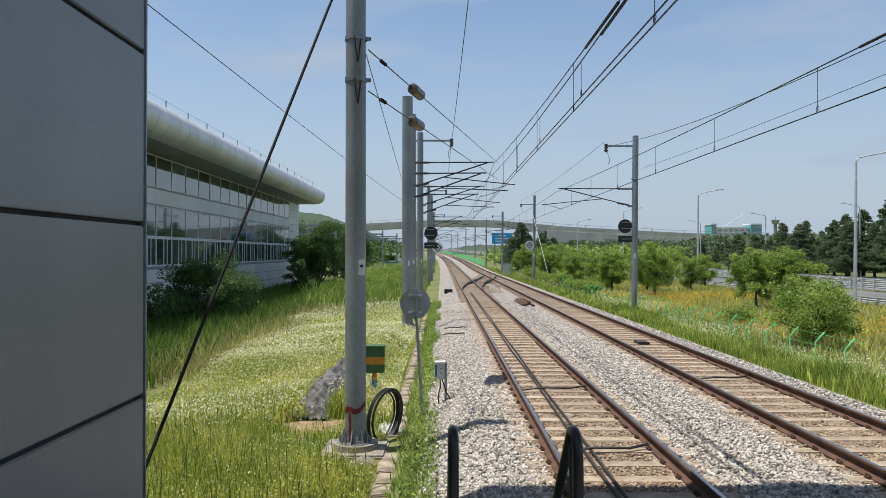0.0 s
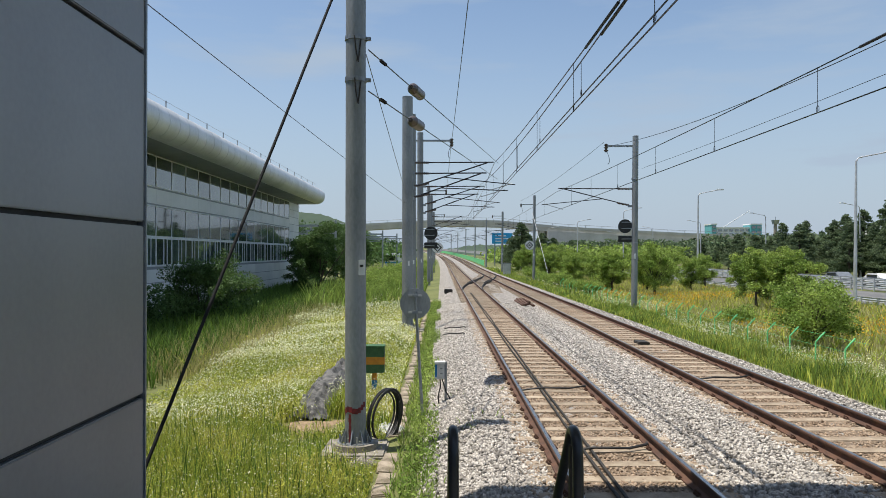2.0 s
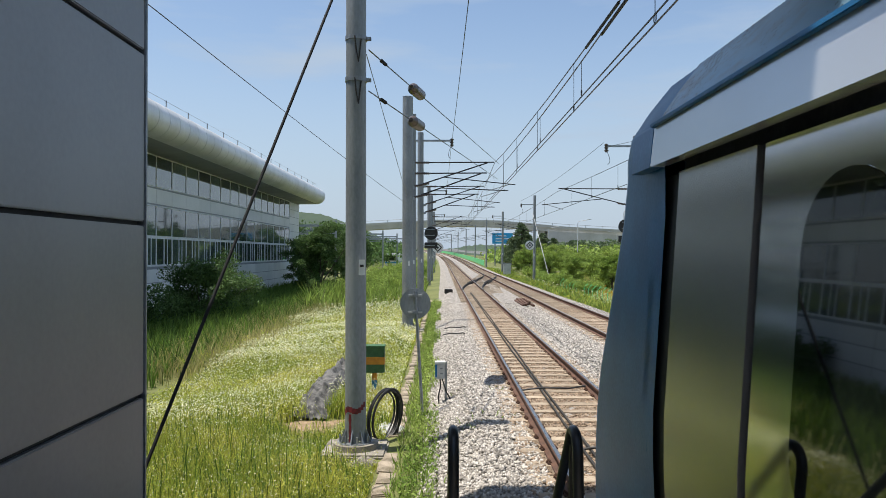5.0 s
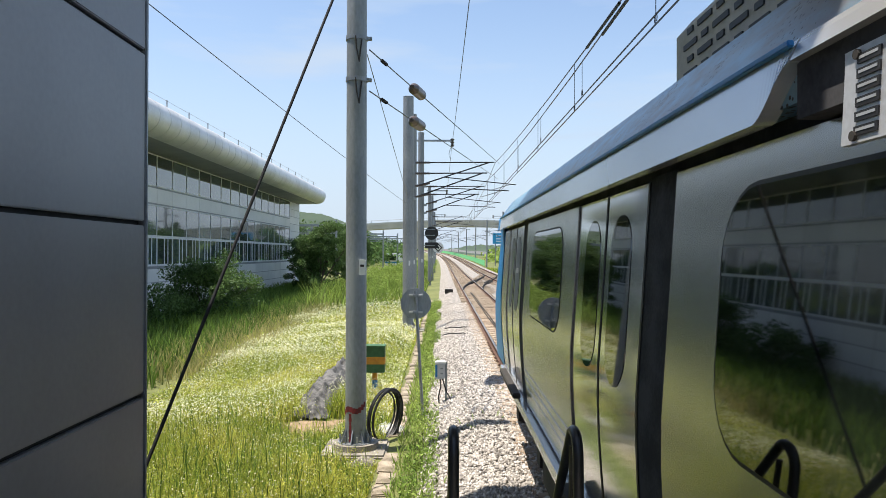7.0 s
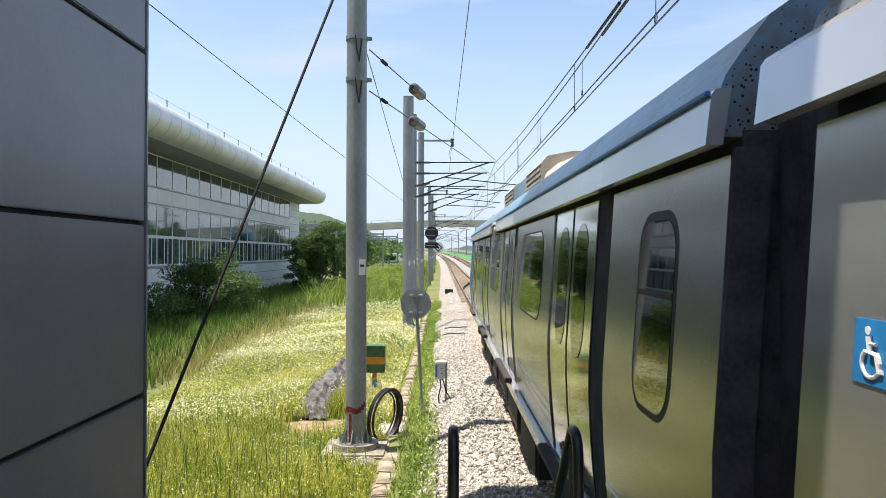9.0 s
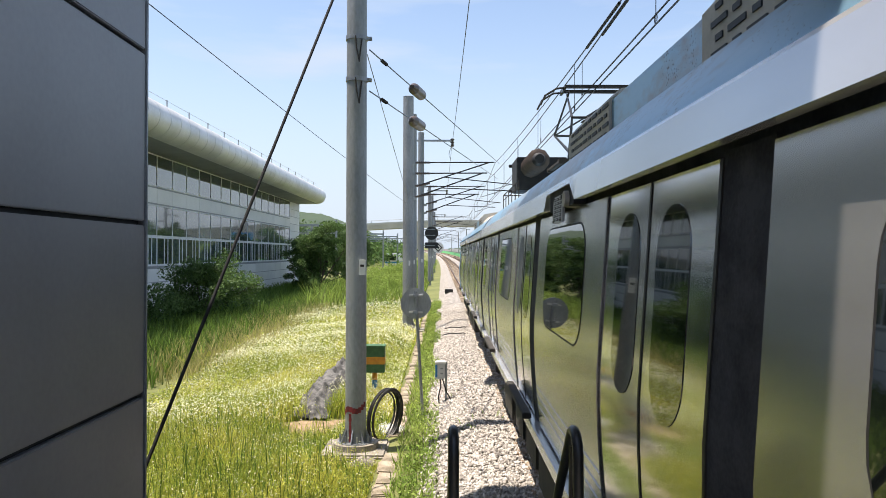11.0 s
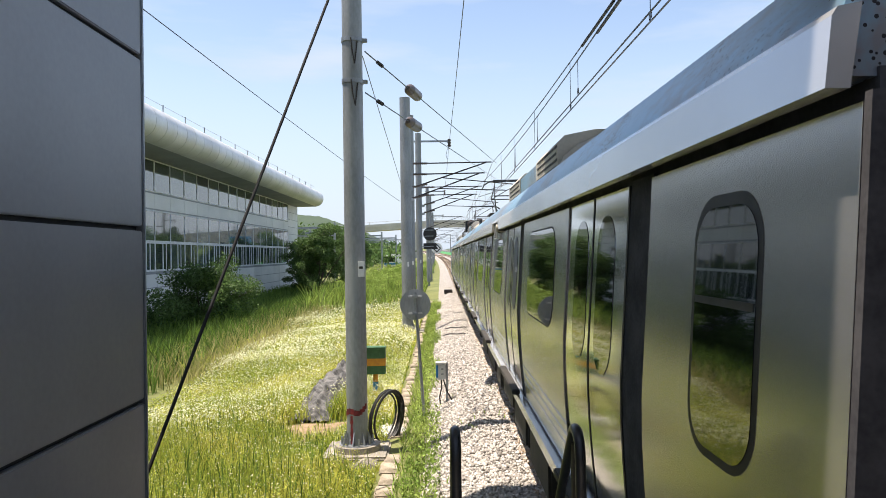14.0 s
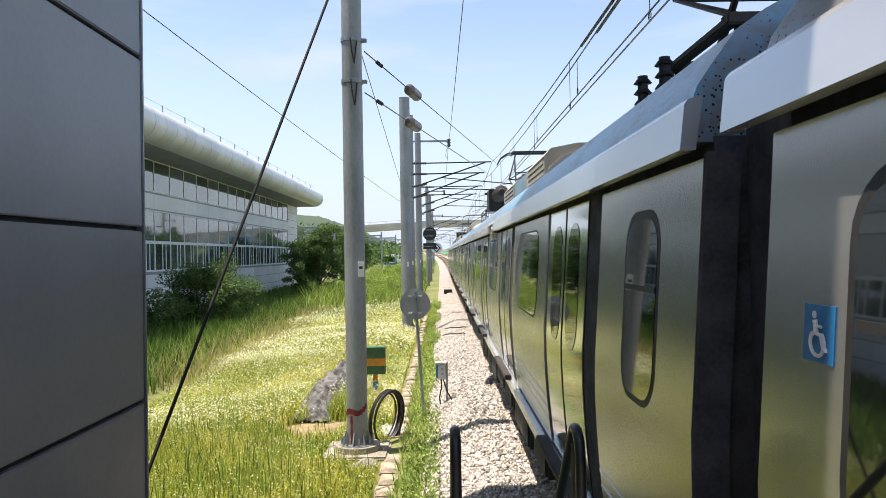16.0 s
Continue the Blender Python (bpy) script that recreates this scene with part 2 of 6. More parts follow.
def tube(bm, pts, r, seg=8):
    """A pipe swept along points."""
    pts = [Vector(p) for p in pts]
    rings = []
    side = None
    for i, p in enumerate(pts):
        d = (pts[min(i + 1, len(pts) - 1)] - pts[max(i - 1, 0)]).normalized()
        if side is None:
            side = d.orthogonal().normalized()
        side = (side - d * side.dot(d)).normalized()
        up = d.cross(side)
        rings.append([bm.verts.new(p + (side * math.cos(a) + up * math.sin(a)) * r) for a in [2 * math.pi * k / seg for k in range(seg)]])
    for a, b in zip(rings, rings[1:]):
        for k in range(seg):
            bm.faces.new((a[k], a[(k + 1) % seg], b[(k + 1) % seg], b[k]))
    bm.faces.new(rings[0][::-1])
    bm.faces.new(rings[-1])
    return bm


def extrude(bm, profile, y0, y1, closed=True):
    """A profile of (x, z) pushed along y."""
    a = [bm.verts.new((x, y0, z)) for x, z in profile]
    b = [bm.verts.new((x, y1, z)) for x, z in profile]
    n = len(profile)
    for k in range(n if closed else n - 1):
        bm.faces.new((a[k], a[(k + 1) % n], b[(k + 1) % n], b[k]))
    if closed:
        bm.faces.new(a[::-1])
        bm.faces.new(b)
    return bm


def mesh_of(bm, name, material, smooth=False):
    bmesh.ops.recalc_face_normals(bm, faces=bm.faces)
    me = bpy.data.meshes.new(name)
    bm.to_mesh(me)
    bm.free()
    me.materials.append(material)
    if smooth:
        me.polygons.foreach_set("use_smooth", [True] * len(me.polygons))
        me.set_sharp_from_angle(angle=radians(40))
    return me


def part(name, bm, material, parent, label="", smooth=True):
    ob = new(name, mesh_of(bm, name, material, smooth))
    ob.parent = parent
    if label:
        ob["label"] = label
    return ob


def piece(name, me, parent, loc, rot=(0, 0, 0), scale=(1, 1, 1)):
    ob = new(name, me)
    ob.parent, ob.location, ob.rotation_euler, ob.scale = parent, loc, rot, scale
    return ob


def thing(name, loc, label, category, group="", kind=""):
    ob = new(name)
    ob.empty_display_size = 0.2
    ob.location = loc
    return tagged(ob, label, category, group, kind)


def solid(name, bm, material, label="", category="", group="", kind="", loc=(0, 0, 0), smooth=True):
    ob = new(name, mesh_of(bm, name, material, smooth))
    ob.location = loc
    return tagged(ob, label, category, group, kind)


def raw(name, verts, faces, material, smooth=False):
    """A mesh object from numpy arrays: verts (n, 3), faces (m, k)."""
    me = bpy.data.meshes.new(name)
    nv, (nf, k) = len(verts), faces.shape
    me.vertices.add(nv)
    me.vertices.foreach_set("co", np.ascontiguousarray(verts, dtype=np.float32).ravel())
    me.loops.add(nf * k)
    me.loops.foreach_set("vertex_index", faces.astype(np.int32).ravel())
    me.polygons.add(nf)
    me.polygons.foreach_set("loop_start", np.arange(nf, dtype=np.int32) * k)
    me.update(calc_edges=True)
    me.validate()
    me.materials.append(material)
    if smooth:
        me.polygons.foreach_set("use_smooth", [True] * nf)
    return new(name, me)


# ---- plan ----
TRACK_A, TRACK_B, HALF_GAUGE = 2.26, 6.1, 0.7525


def rise(y):
    """Height that the line gains far ahead."""
    y = np.asarray(y, dtype=float)
    return np.where(y < 90, 0, np.where(y < 150, (y - 90) ** 2 * 1.0e-4, 0.36 + (y - 150) * 0.012))


def swing(y):
    """Sideways bend of the line, to the left far ahead."""
    y = np.asarray(y, dtype=float)
    return np.where(y < 110, 0, -(np.minimum(y, 700) - 110) ** 2 * 1.0e-4)


def ground_z(x, y):
    """Height of the open ground."""
    x, y = np.asarray(x, dtype=float), np.asarray(y, dtype=float)
    xx = x - swing(y)
    z = np.interp(xx, [-60, -14, -7, -4, -1.2, -0.1, 0.5, 8.3, 8.9, 11.0, 14, 30, 60, 200],
                  [-1.3, -1.2, -1.15, -0.8, -0.65, -0.55, -0.45, -0.45, -0.5, -0.95, -1.0, -1.2, -1.2, -0.6])
    far = np.clip(1 - (np.abs(xx - 4) - 12) / 60, 0, 1)
    return z + rise(y) * far


# ---- ground ----
def build_ground():
    xs = np.unique(np.concatenate([np.linspace(-2600, -80, 14), np.linspace(-80, -16, 17), np.linspace(-16, 32, 97), np.linspace(32, 90, 16), np.linspace(90, 2600, 14)]))
    ys = np.unique(np.concatenate([np.linspace(-400, -20, 8), np.linspace(-20, 60, 121), np.linspace(60, 400, 86), np.linspace(400, 3200, 16)]))
    X, Y = np.meshgrid(xs, ys)
    Z = ground_z(X, Y)
    rng = np.random.default_rng(3)
    soft = (np.abs(X - swing(Y) - 4) > 5.5) & (np.abs(X) < 80)
    Z = Z + np.where(soft, rng.normal(0, 0.025, Z.shape), 0)
    nx, ny = len(xs), len(ys)
    idx = np.arange(nx * ny).reshape(ny, nx)
    f = np.stack([idx[:-1, :-1], idx[:-1, 1:], idx[1:, 1:], idx[1:, :-1]], -1).reshape(-1, 4)
    ob = raw("ground", np.stack([X, Y, Z], -1).reshape(-1, 3), f, M_SOIL, True)
    tagged(ob, "rough green meadow ground beside the railway line", "ground", kind="structure")


def ribbon(name, cols, ys, material, noise_z=0.0, seed=1):
    """A strip along the line: cols is a list of (x, z)."""
    rng = np.random.default_rng(seed)
    cols = np.array(cols)
    Y = np.repeat(np.array(ys)[:, None], len(cols), 1)
    X = cols[None, :, 0] + swing(Y)
    Z = cols[None, :, 1] + rise(Y) + rng.normal(0, noise_z, Y.shape) if noise_z else cols[None, :, 1] + rise(Y)
    nx, ny = len(cols), len(ys)
    idx = np.arange(nx * ny).reshape(ny, nx)
    f = np.stack([idx[:-1, :-1], idx[:-1, 1:], idx[1:, 1:], idx[1:, :-1]], -1).reshape(-1, 4)
    return raw(name, np.stack([X, Y, Z], -1).reshape(-1, 3), f, material, True)


BED_LEFT, BED_RIGHT = -0.25, 8.75


def bed_z(x):
    return np.interp(x, [-0.35, -0.1, 0.55, 3.6, 4.2, 4.8, 7.8, 8.9], [-0.62, -0.5, -0.21, -0.21, -0.17, -0.21, -0.21, -0.62])


def build_beds():
    ys = np.concatenate([np.linspace(-60, 2, 16), np.linspace(2.5, 60, 231), np.linspace(62, 200, 70), np.linspace(205, 900, 100)])
    xs = np.concatenate([np.linspace(-0.4, 1.1, 13), np.linspace(1.2, 3.35, 14), np.linspace(3.5, 5.0, 12), np.linspace(5.1, 7.2, 14), np.linspace(7.35, 8.95, 13)])
    ob = ribbon("ballast_bed", [(x, float(bed_z(x))) for x in xs], ys, M_BED, 0.014, 5)
    tagged(ob, "pale grey crushed-stone ballast bed under two tracks", "ballast", kind="structure")
    for c in (TRACK_A, TRACK_B):
        ob = ribbon("ballast_strip", [(c - 1.05 + 0.15 * k, -0.2 + (0.006 if 0 < k < 14 else -0.02)) for k in range(15)], ys, M_BEDBR, 0.008, 6)
        tagged(ob, "rust-brown stained ballast between the rails", "ballast", kind="structure")


# ---- tracks ----
RAIL_PROFILE = [(-0.075, -0.17), (0.075, -0.17), (0.075, -0.158), (0.02, -0.14), (0.009, -0.13), (0.009, -0.05), (0.034, -0.04), (0.036, -0.012), (0.028, -0.002),
                (-0.028, -0.002), (-0.036, -0.012), (-0.034, -0.04), (-0.009, -0.05), (-0.009, -0.13), (-0.02, -0.14), (-0.075, -0.158)]


def sweep(bm, profile, path):
    rings = []
    for p, q in path:
        d = Vector((q[0] - p[0], q[1] - p[1], 0)).normalized()
        s = Vector((d.y, -d.x, 0))
        rings.append([bm.verts.new((p[0] + s.x * u, p[1] + s.y * u, p[2] + w)) for u, w in profile])
    n = len(profile)
    for a, b in zip(rings, rings[1:]):
        for k in range(n):
            bm.faces.new((a[k], a[(k + 1) % n], b[(k + 1) % n], b[k]))
    bm.faces.new(rings[0])
    bm.faces.new(rings[-1][::-1])
    return bm


def line_path(x, y0, y1, step=6.0, dx=0.0):
    n = max(2, int((y1 - y0) / step))
    ys = np.linspace(y0, y1, n)
    pts = [(x + dx * float(k) / (n - 1) + float(swing(y)), float(y), float(rise(y))) for k, y in enumerate(ys)]
    nxt = pts[1:] + [tuple(2 * a - b for a, b in zip(pts[-1], pts[-2]))]
    return list(zip(pts, nxt))


HEAD_PROFILE = [(-0.026, -0.004), (0.026, -0.004), (0.024, 0.0), (-0.024, 0.0)]


def build_tracks():
    rng = random.Random(4)
    bm = box(bmesh.new(), -1.15, 1.15, -0.12, 0.12, -0.36, -0.172, 0.012)
    sl = mesh_of(bm, "sleeper", M_SLEEPER)
    bm = bmesh.new()
    for s in (1,):
        box(bm, s * 0.055, s * 0.115, -0.05, 0.05, -0.172, -0.145, 0.008)
        tube(bm, [(s * 0.06, -0.03, -0.15), (s * 0.1, -0.03, -0.115), (s * 0.125, 0, -0.15), (s * 0.1, 0.03, -0.115), (s * 0.06, 0.03, -0.15)], 0.011, 6)
    clip = mesh_of(bm, "rail_clip", M_RAILRUST)
    for c, word in ((TRACK_A, "near platform line"), (TRACK_B, "second line")):
        tr = thing("railway_track", (c, 0, 0), "rusty steel rails on dusty concrete sleepers, " + word, "railway track", "two running tracks")
        for s in (-1, 1):
            x = s * HALF_GAUGE
            part("rail", sweep(bmesh.new(), RAIL_PROFILE, line_path(x, -60, 900)), M_RAILRUST, tr, "rust-brown running rail")
            part("rail_head", sweep(bmesh.new(), HEAD_PROFILE, line_path(x, -60, 900)), M_RAILHEAD, tr, "polished rail running surface")
        y = 5.0
        far = bmesh.new()
        while y < 260:
            dz = rng.uniform(-0.006, 0.006)
            if y < 70:
                piece("sleeper", sl, tr, (float(swing(y)), y, dz + float(rise(y))), (0, 0, rng.uniform(-0.01, 0.01)))
                if y < 22:
                    for s in (-1, 1):
                        piece("rail_clip", clip, tr, (s * HALF_GAUGE, y, dz))
                        piece("rail_clip", clip, tr, (s * HALF_GAUGE, y, dz), (0, 0, math.pi))
            else:
                sx, sz = float(swing(y)), float(rise(y))
                box(far, sx - 1.15, sx + 1.15, y - 0.12, y + 0.12, sz - 0.36, sz - 0.172)
            y += 0.62
        ob = part("far_sleepers", far, M_SLEEPER, tr, "distant concrete sleepers", False)
        ob["kind"] = "stuff"
    # crossover between the two tracks
    xo = thing("track_crossover", (0, 0, 0), "rusty crossover rails joining both tracks at the turnout", "railway switch")
    for off in (-HALF_GAUGE, HALF_GAUGE):
        pts = []
        for k in range(25):
            u = k / 24
            e = u * u * (3 - 2 * u)
            y = 50 + 42 * u
            pts.append((TRACK_A + off + (TRACK_B - TRACK_A) * e, y, 0.004 + float(rise(y))))
        nx = pts[1:] + [tuple(2 * a - b for a, b in zip(pts[-1], pts[-2]))]
        part("crossover_rail", sweep(bmesh.new(), RAIL_PROFILE, list(zip(pts, nx))), M_DARK, xo, "dark greased crossover rail")
        for side in (-0.16, 0.16):
            cut = [(x + side, y, z - 0.01) for x, y, z in pts[8:13]]
            part("check_rail", sweep(bmesh.new(), RAIL_PROFILE, list(zip(cut, cut[1:] + [tuple(2 * a - b for a, b in zip(cut[-1], cut[-2]))]))), M_DARK, xo, "short dark check rail")
    for k in range(30):
        y = 50.0 + k * 1.36
        c = TRACK_A + 0.6 + (TRACK_B - TRACK_A) * (k / 29) ** 1.3 * 0.85
        bm = box(bmesh.new(), c - 1.5, c + 1.5, y - 0.16, y + 0.16, -0.3, -0.15, 0.01)
        part("timber", bm, M_SLEEPER, xo)
    bm = box(bmesh.new(), 0.2, 0.8, 51, 51.6, -0.3, 0.02, 0.03)
    solid("point_machine", bm, M_DARK, "dark point machine beside the turnout", "point machine")
    # inner cable pipe of the near track
    rng = random.Random(8)
    bm = bmesh.new()
    for dx in (-0.04, 0.045):
        tube(bm, [(2.03 + dx + 0.012 * math.sin(y * 0.6 + dx * 40), y, -0.14) for y in np.arange(4, 50, 0.8)], 0.021, 8)
    solid("cable_duct", bm, M_DARK, "pair of black signalling cables lying between the rails", "cable")
    for y, x0, x1 in ((9.9, 1.75, 3.0), (14.3, 1.6, 3.0), (15.5, 5.6, 6.85), (26.0, 0.1, 0.9), (24.0, 0.05, 0.8)):
        bm = tube(bmesh.new(), [(x0, y, -0.16), (x0 + (x1 - x0) * 0.3, y - 0.06, -0.10), (x0 + (x1 - x0) * 0.7, y - 0.02, -0.12), (x1 - 0.08, y + 0.12, -0.1), (x1, y + 0.45, -0.16)], 0.02, 6)
        solid("bonding_cable", bm, M_RUBBER, "black rubber bonding cable crossing the ballast", "cable", "bonding cables")
    bm = bmesh.new()
    for k in range(7):
        y = 36 + rng.uniform(0, 4)
        box(bm, 4.2 + k * 0.09, 4.32 + k * 0.09, y, y + rng.uniform(2, 4), -0.16 + 0.05 * (k % 3), -0.06 + 0.05 * (k % 3), 0.01)
    solid("rail_scrap", bm, M_RAILRUST, "stack of rusty scrap rail pieces on ballast", "scrap")
    bm = box(bmesh.new(), 6.0, 6.35, 21.5, 22.1, -0.2, -0.1, 0.02)
    solid("balise", bm, M_DARK, "dark signalling plate fixed between the rails", "balise")


def stones(name, n, x0, x1, y0, y1, size, material, seed, clear=()):
    """Loose angular stones on the bed; clear keeps sleepers' tops bare of most of them."""
    rng = np.random.default_rng(seed)
    x, y = rng.uniform(x0, x1, n), y0 + (y1 - y0) * rng.random(n) ** 1.5
    if clear:
        ph = np.abs((y - 5.0 + 0.31) % 0.62 - 0.31)
        keep = (ph > 0.085) | (rng.random(n) < 0.3)
        keep &= (ph > 0.1) | (np.abs(x - clear[0]) > 0.85) | (rng.random(n) < 0.35)
        for c in clear:
            keep &= np.abs(np.abs(x - c) - HALF_GAUGE) > 0.07
        x, y = x[keep], y[keep]
    n = len(x)
    s = size * rng.uniform(0.5, 1.25, n)
    base = np.array([[1, 0, 0], [-1, 0, 0], [0, 1, 0], [0, -1, 0], [0, 0, 0.8], [0, 0, -0.8]], float)
    v = base[None] * s[:, None, None] * rng.uniform(0.55, 1.15, (n, 6, 3)) + rng.normal(0, 0.12, (n, 6, 3)) * s[:, None, None]
    a, b = rng.uniform(0, 6.28, n), rng.normal(0, 0.5, n)
    ca, sa, cb, sb = np.cos(a), np.sin(a), np.cos(b), np.sin(b)
    vx = v[..., 0] * cb[:, None] + v[..., 2] * sb[:, None]
    vz = -v[..., 0] * sb[:, None] + v[..., 2] * cb[:, None]
    v = np.stack([vx * ca[:, None] - v[..., 1] * sa[:, None], vx * sa[:, None] + v[..., 1] * ca[:, None], vz], -1)
    z = bed_z(x) + s * 0.25 + rng.uniform(0, 0.02, n)
    v += np.stack([x, y, z], -1)[:, None]
    f = np.array([[0, 2, 4], [2, 1, 4], [1, 3, 4], [3, 0, 4], [2, 0, 5], [1, 2, 5], [3, 1, 5], [0, 3, 5]])
    F = (f[None] + 6 * np.arange(n)[:, None, None]).reshape(-1, 3)
    return raw(name, v.reshape(-1, 3), F, material)


def build_stones():
    for k, (x0, x1, n) in enumerate(((-0.35, 1.36, 42000), (3.1, 5.15, 40000), (7.0, 8.9, 18000))):
        ob = stones("ballast_stones", n, x0, x1, 6.5, 40, 0.035, M_BALLAST, 11 + k)
        tagged(ob, "loose angular pale grey granite ballast stones", "ballast", kind="stuff")
    for k, c in enumerate((TRACK_A, TRACK_B)):
        ob = stones("stained_stones", 34000, c - 1.2, c + 1.2, 6.5, 36, 0.031, M_BALLASTBR, 21 + k, (c,))
        tagged(ob, "rust-brown ballast stones between the sleepers", "ballast", kind="stuff")


# ---- platform end ----
def build_platform():
    bm = box(bmesh.new(), -2.2, 0.62, -40, 2.1, -0.9, 1.1, 0.02)
    tagged(solid("platform", bm, M_CONC, smooth=False), "grey concrete station platform end", "platform", kind="structure")
    bm = box(bmesh.new(), -5, 14.0, 1.58, 8.42, 7.2, 7.6)
    tagged(solid("footbridge", bm, M_CONC, smooth=False), "concrete footbridge deck spanning the platform end and tracks", "footbridge", kind="structure")
    # screen wall, panel by panel
    wx, edge = -1.6, 3.8
    w = thing("wall_screen", (wx, 0, 0), "dark grey composite panel screen wall on the platform", "wall", kind="structure")
    part("backing", box(bmesh.new(), -0.16, -0.03, -38, edge - 0.012, 0.6, 5.0), M_JOINT_DIM, w)
    ph, z0 = 0.922, 2.76
    for j in range(-2, 3):
        for k in range(0, 10):
            y1 = edge - k * 3.2
            bm = box(bmesh.new(), -0.035, 0.0, y1 - 3.2 + 0.012, y1, z0 + j * ph - ph + 0.012, z0 + j * ph - 0.012, 0.006)
            part("panel", bm, M_PANEL, w)
    bm = box(bmesh.new(), -0.17, 0.006, edge + 0.002, edge + 0.03, 0.6, 5.0, 0.006)
    part("edge_trim", bm, M_STEEL, w, "dark metal edge trim")
    # ladder handrails at the platform end
    for x in (0.042, 0.476):
        h = thing("stair_handrail", (x, 2.6, 0), "black painted tubular stair handrail at the platform end", "handrail", "stair handrails")
        pts = [(0.0, -0.16, 0.9), (0, -0.15, 1.5), (0, -0.135, 1.84)] + [(0, -0.055 - 0.078 * math.cos(a), 1.885 + 0.078 * math.sin(a)) for a in np.linspace(0.1, 2.2, 9)] + [(0.0, 0.4, 1.5), (0, 0.95, 0.93), (0, 1.6, 0.27)]
        part("tube", tube(bmesh.new(), pts, 0.019, 12), M_BLACKMETAL, h)
        part("inner_bar", tube(bmesh.new(), [(0.0, -0.02, 1.9), (0, 0.02, 0.9)], 0.012, 8), M_BLACKMETAL, h)
        part("foot_post", tube(bmesh.new(), [(0.0, 1.55, -0.6), (0, 1.55, 0.35)], 0.019, 8), M_BLACKMETAL, h)
    st = thing("platform_stairs", (0.26, 2.1, 0), "steep steel stairs down from the platform end", "stairs")
    for k in range(7):
        part("tread", box(bmesh.new(), -0.25, 0.25, 0.05 + k * 0.2, 0.27 + k * 0.2, 0.86 - k * 0.2, 0.9 - k * 0.2, 0.008), M_STEEL, st)


# ---- depot building ----
def build_depot():
    D, L0, L1 = 17.0, -10.0, 84.0
    b = thing("depot_building", (-D, 0, 0), "long white metal-clad depot building with ribbed tubular roof edge", "building")
    z = lambda u: 2.6 + u * D
    zb, z1, z2, z3, z4, z5 = -1.6, z(-0.046), z(0.058), z(0.168), z(0.231), z(0.343)
    dep = 26
    # wall bands
    for name, a, c in (("plinth_wall", zb, z1), ("band_wall", z3, z4), ("top_wall", z5 + 0.13, z5 + 0.9)):
        part(name, box(bmesh.new(), -0.25, 0, L0, L1 - 5.2, a, c), M_SEAM_SHADE, b, "", False)
    part("end_wall", box(bmesh.new(), -dep, 0.0, L1 - 5.2, L1, zb, z5), M_SEAM_SHADE, b, "", False)
    # no rooms inside: a solid block whose dark colour stands in for interior gloom
    part("core", box(bmesh.new(), -dep, -0.9, L0, L1 - 5.2, zb, z5 + 0.8), M_JOINT_DIM, b, "solid dark block painted as the unlit interior behind the glass", False)
    # cladding seams as thin raised panels
    rows = [(zb + k * 0.82, zb + (k + 1) * 0.82) for k in range(int((z1 - zb) / 0.82))]
    for a, c in rows:
        for k in range(28):
            y0 = L1 - (k + 1) * 2.45
            part("cladding_panel", box(bmesh.new(), 0.0, 0.02, y0 + 0.03, y0 + 2.42, a + 0.025, c - 0.025), M_FACADE, b, "", False)
    for k in range(16):
        a = z1 + k * 0.82
        if a + 0.82 < z5:
            for q in range(2):
                part("cladding_panel", box(bmesh.new(), 0.0, 0.02, L1 - 5.18 + q * 2.58, L1 - 2.62 + q * 2.58, a + 0.025, a + 0.795), M_FACADE, b, "", False)
    for k in range(30):
        y0 = L1 - 5.2 - (k + 1) * 2.45
        part("cladding_panel", box(bmesh.new(), 0.0, 0.02, y0 + 0.015, y0 + 2.435, z3 + 0.1, z4 - 0.1), M_FACADE, b, "", False)
    # windows
    for k in range(30):
        y0 = L1 - 5.2 - (k + 1) * 2.45
        y1 = y0 + 2.45
        for a, c, split in ((z1, z2, True), (z2, z3, False), (z4, z5, False)):
            w = part("window", box(bmesh.new(), -0.05, -0.015, y0 + 0.04, y1 - 0.02, a + 0.04, c - 0.04), M_BGLASS, b, "", False)
            fr = bmesh.new()
            t = 0.07 if not split else 0.11
            box(fr, -0.05, 0.012, y0, y0 + t, a, c)
            box(fr, -0.05, 0.04, y0 + t, y1, a, a + t)
            box(fr, -0.05, 0.02, y0 + t, y1, c - t, c)
            if split:
                m = (y0 + y1) / 2
                box(fr, -0.05, 0.01, m - 0.05, m + 0.05, a + t, c - t)
                box(fr, -0.05, 0.006, m + 0.5, m + 0.58, a + t, c - t)
            part("window_frame", fr, M_FRAME, w, "", False)
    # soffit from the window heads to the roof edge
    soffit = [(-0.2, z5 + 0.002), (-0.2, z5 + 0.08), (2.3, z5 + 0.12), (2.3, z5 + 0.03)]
    # darker than the cladding: the shade below the eaves is in the colour
    part("soffit", extrude(bmesh.new(), soffit, L0, L1), M_SEAM_SHADE, b, "flat soffit, its shade put into a darker grey", False)
    # ribbed tubular roof edge
    r, cz = 0.9, z5 + 0.92
    cx = 2.35
    seg = 20
    for k in range(64):
        y0 = L1 - 0.6 - (k + 1) * 1.4
        bm = bmesh.new()
        prof = [(cx + (r + 0.0) * math.cos(a), cz + r * math.sin(a)) for a in np.linspace(-math.pi * 0.55, math.pi * 0.62, seg)]
        extrude(bm, prof + [(-3, cz + r * 0.9), (-3, cz - r * 0.98)], y0 + 0.02, y0 + 1.38)
        part("roof_segment", bm, M_TUBE, b)
    bm = bmesh.new()
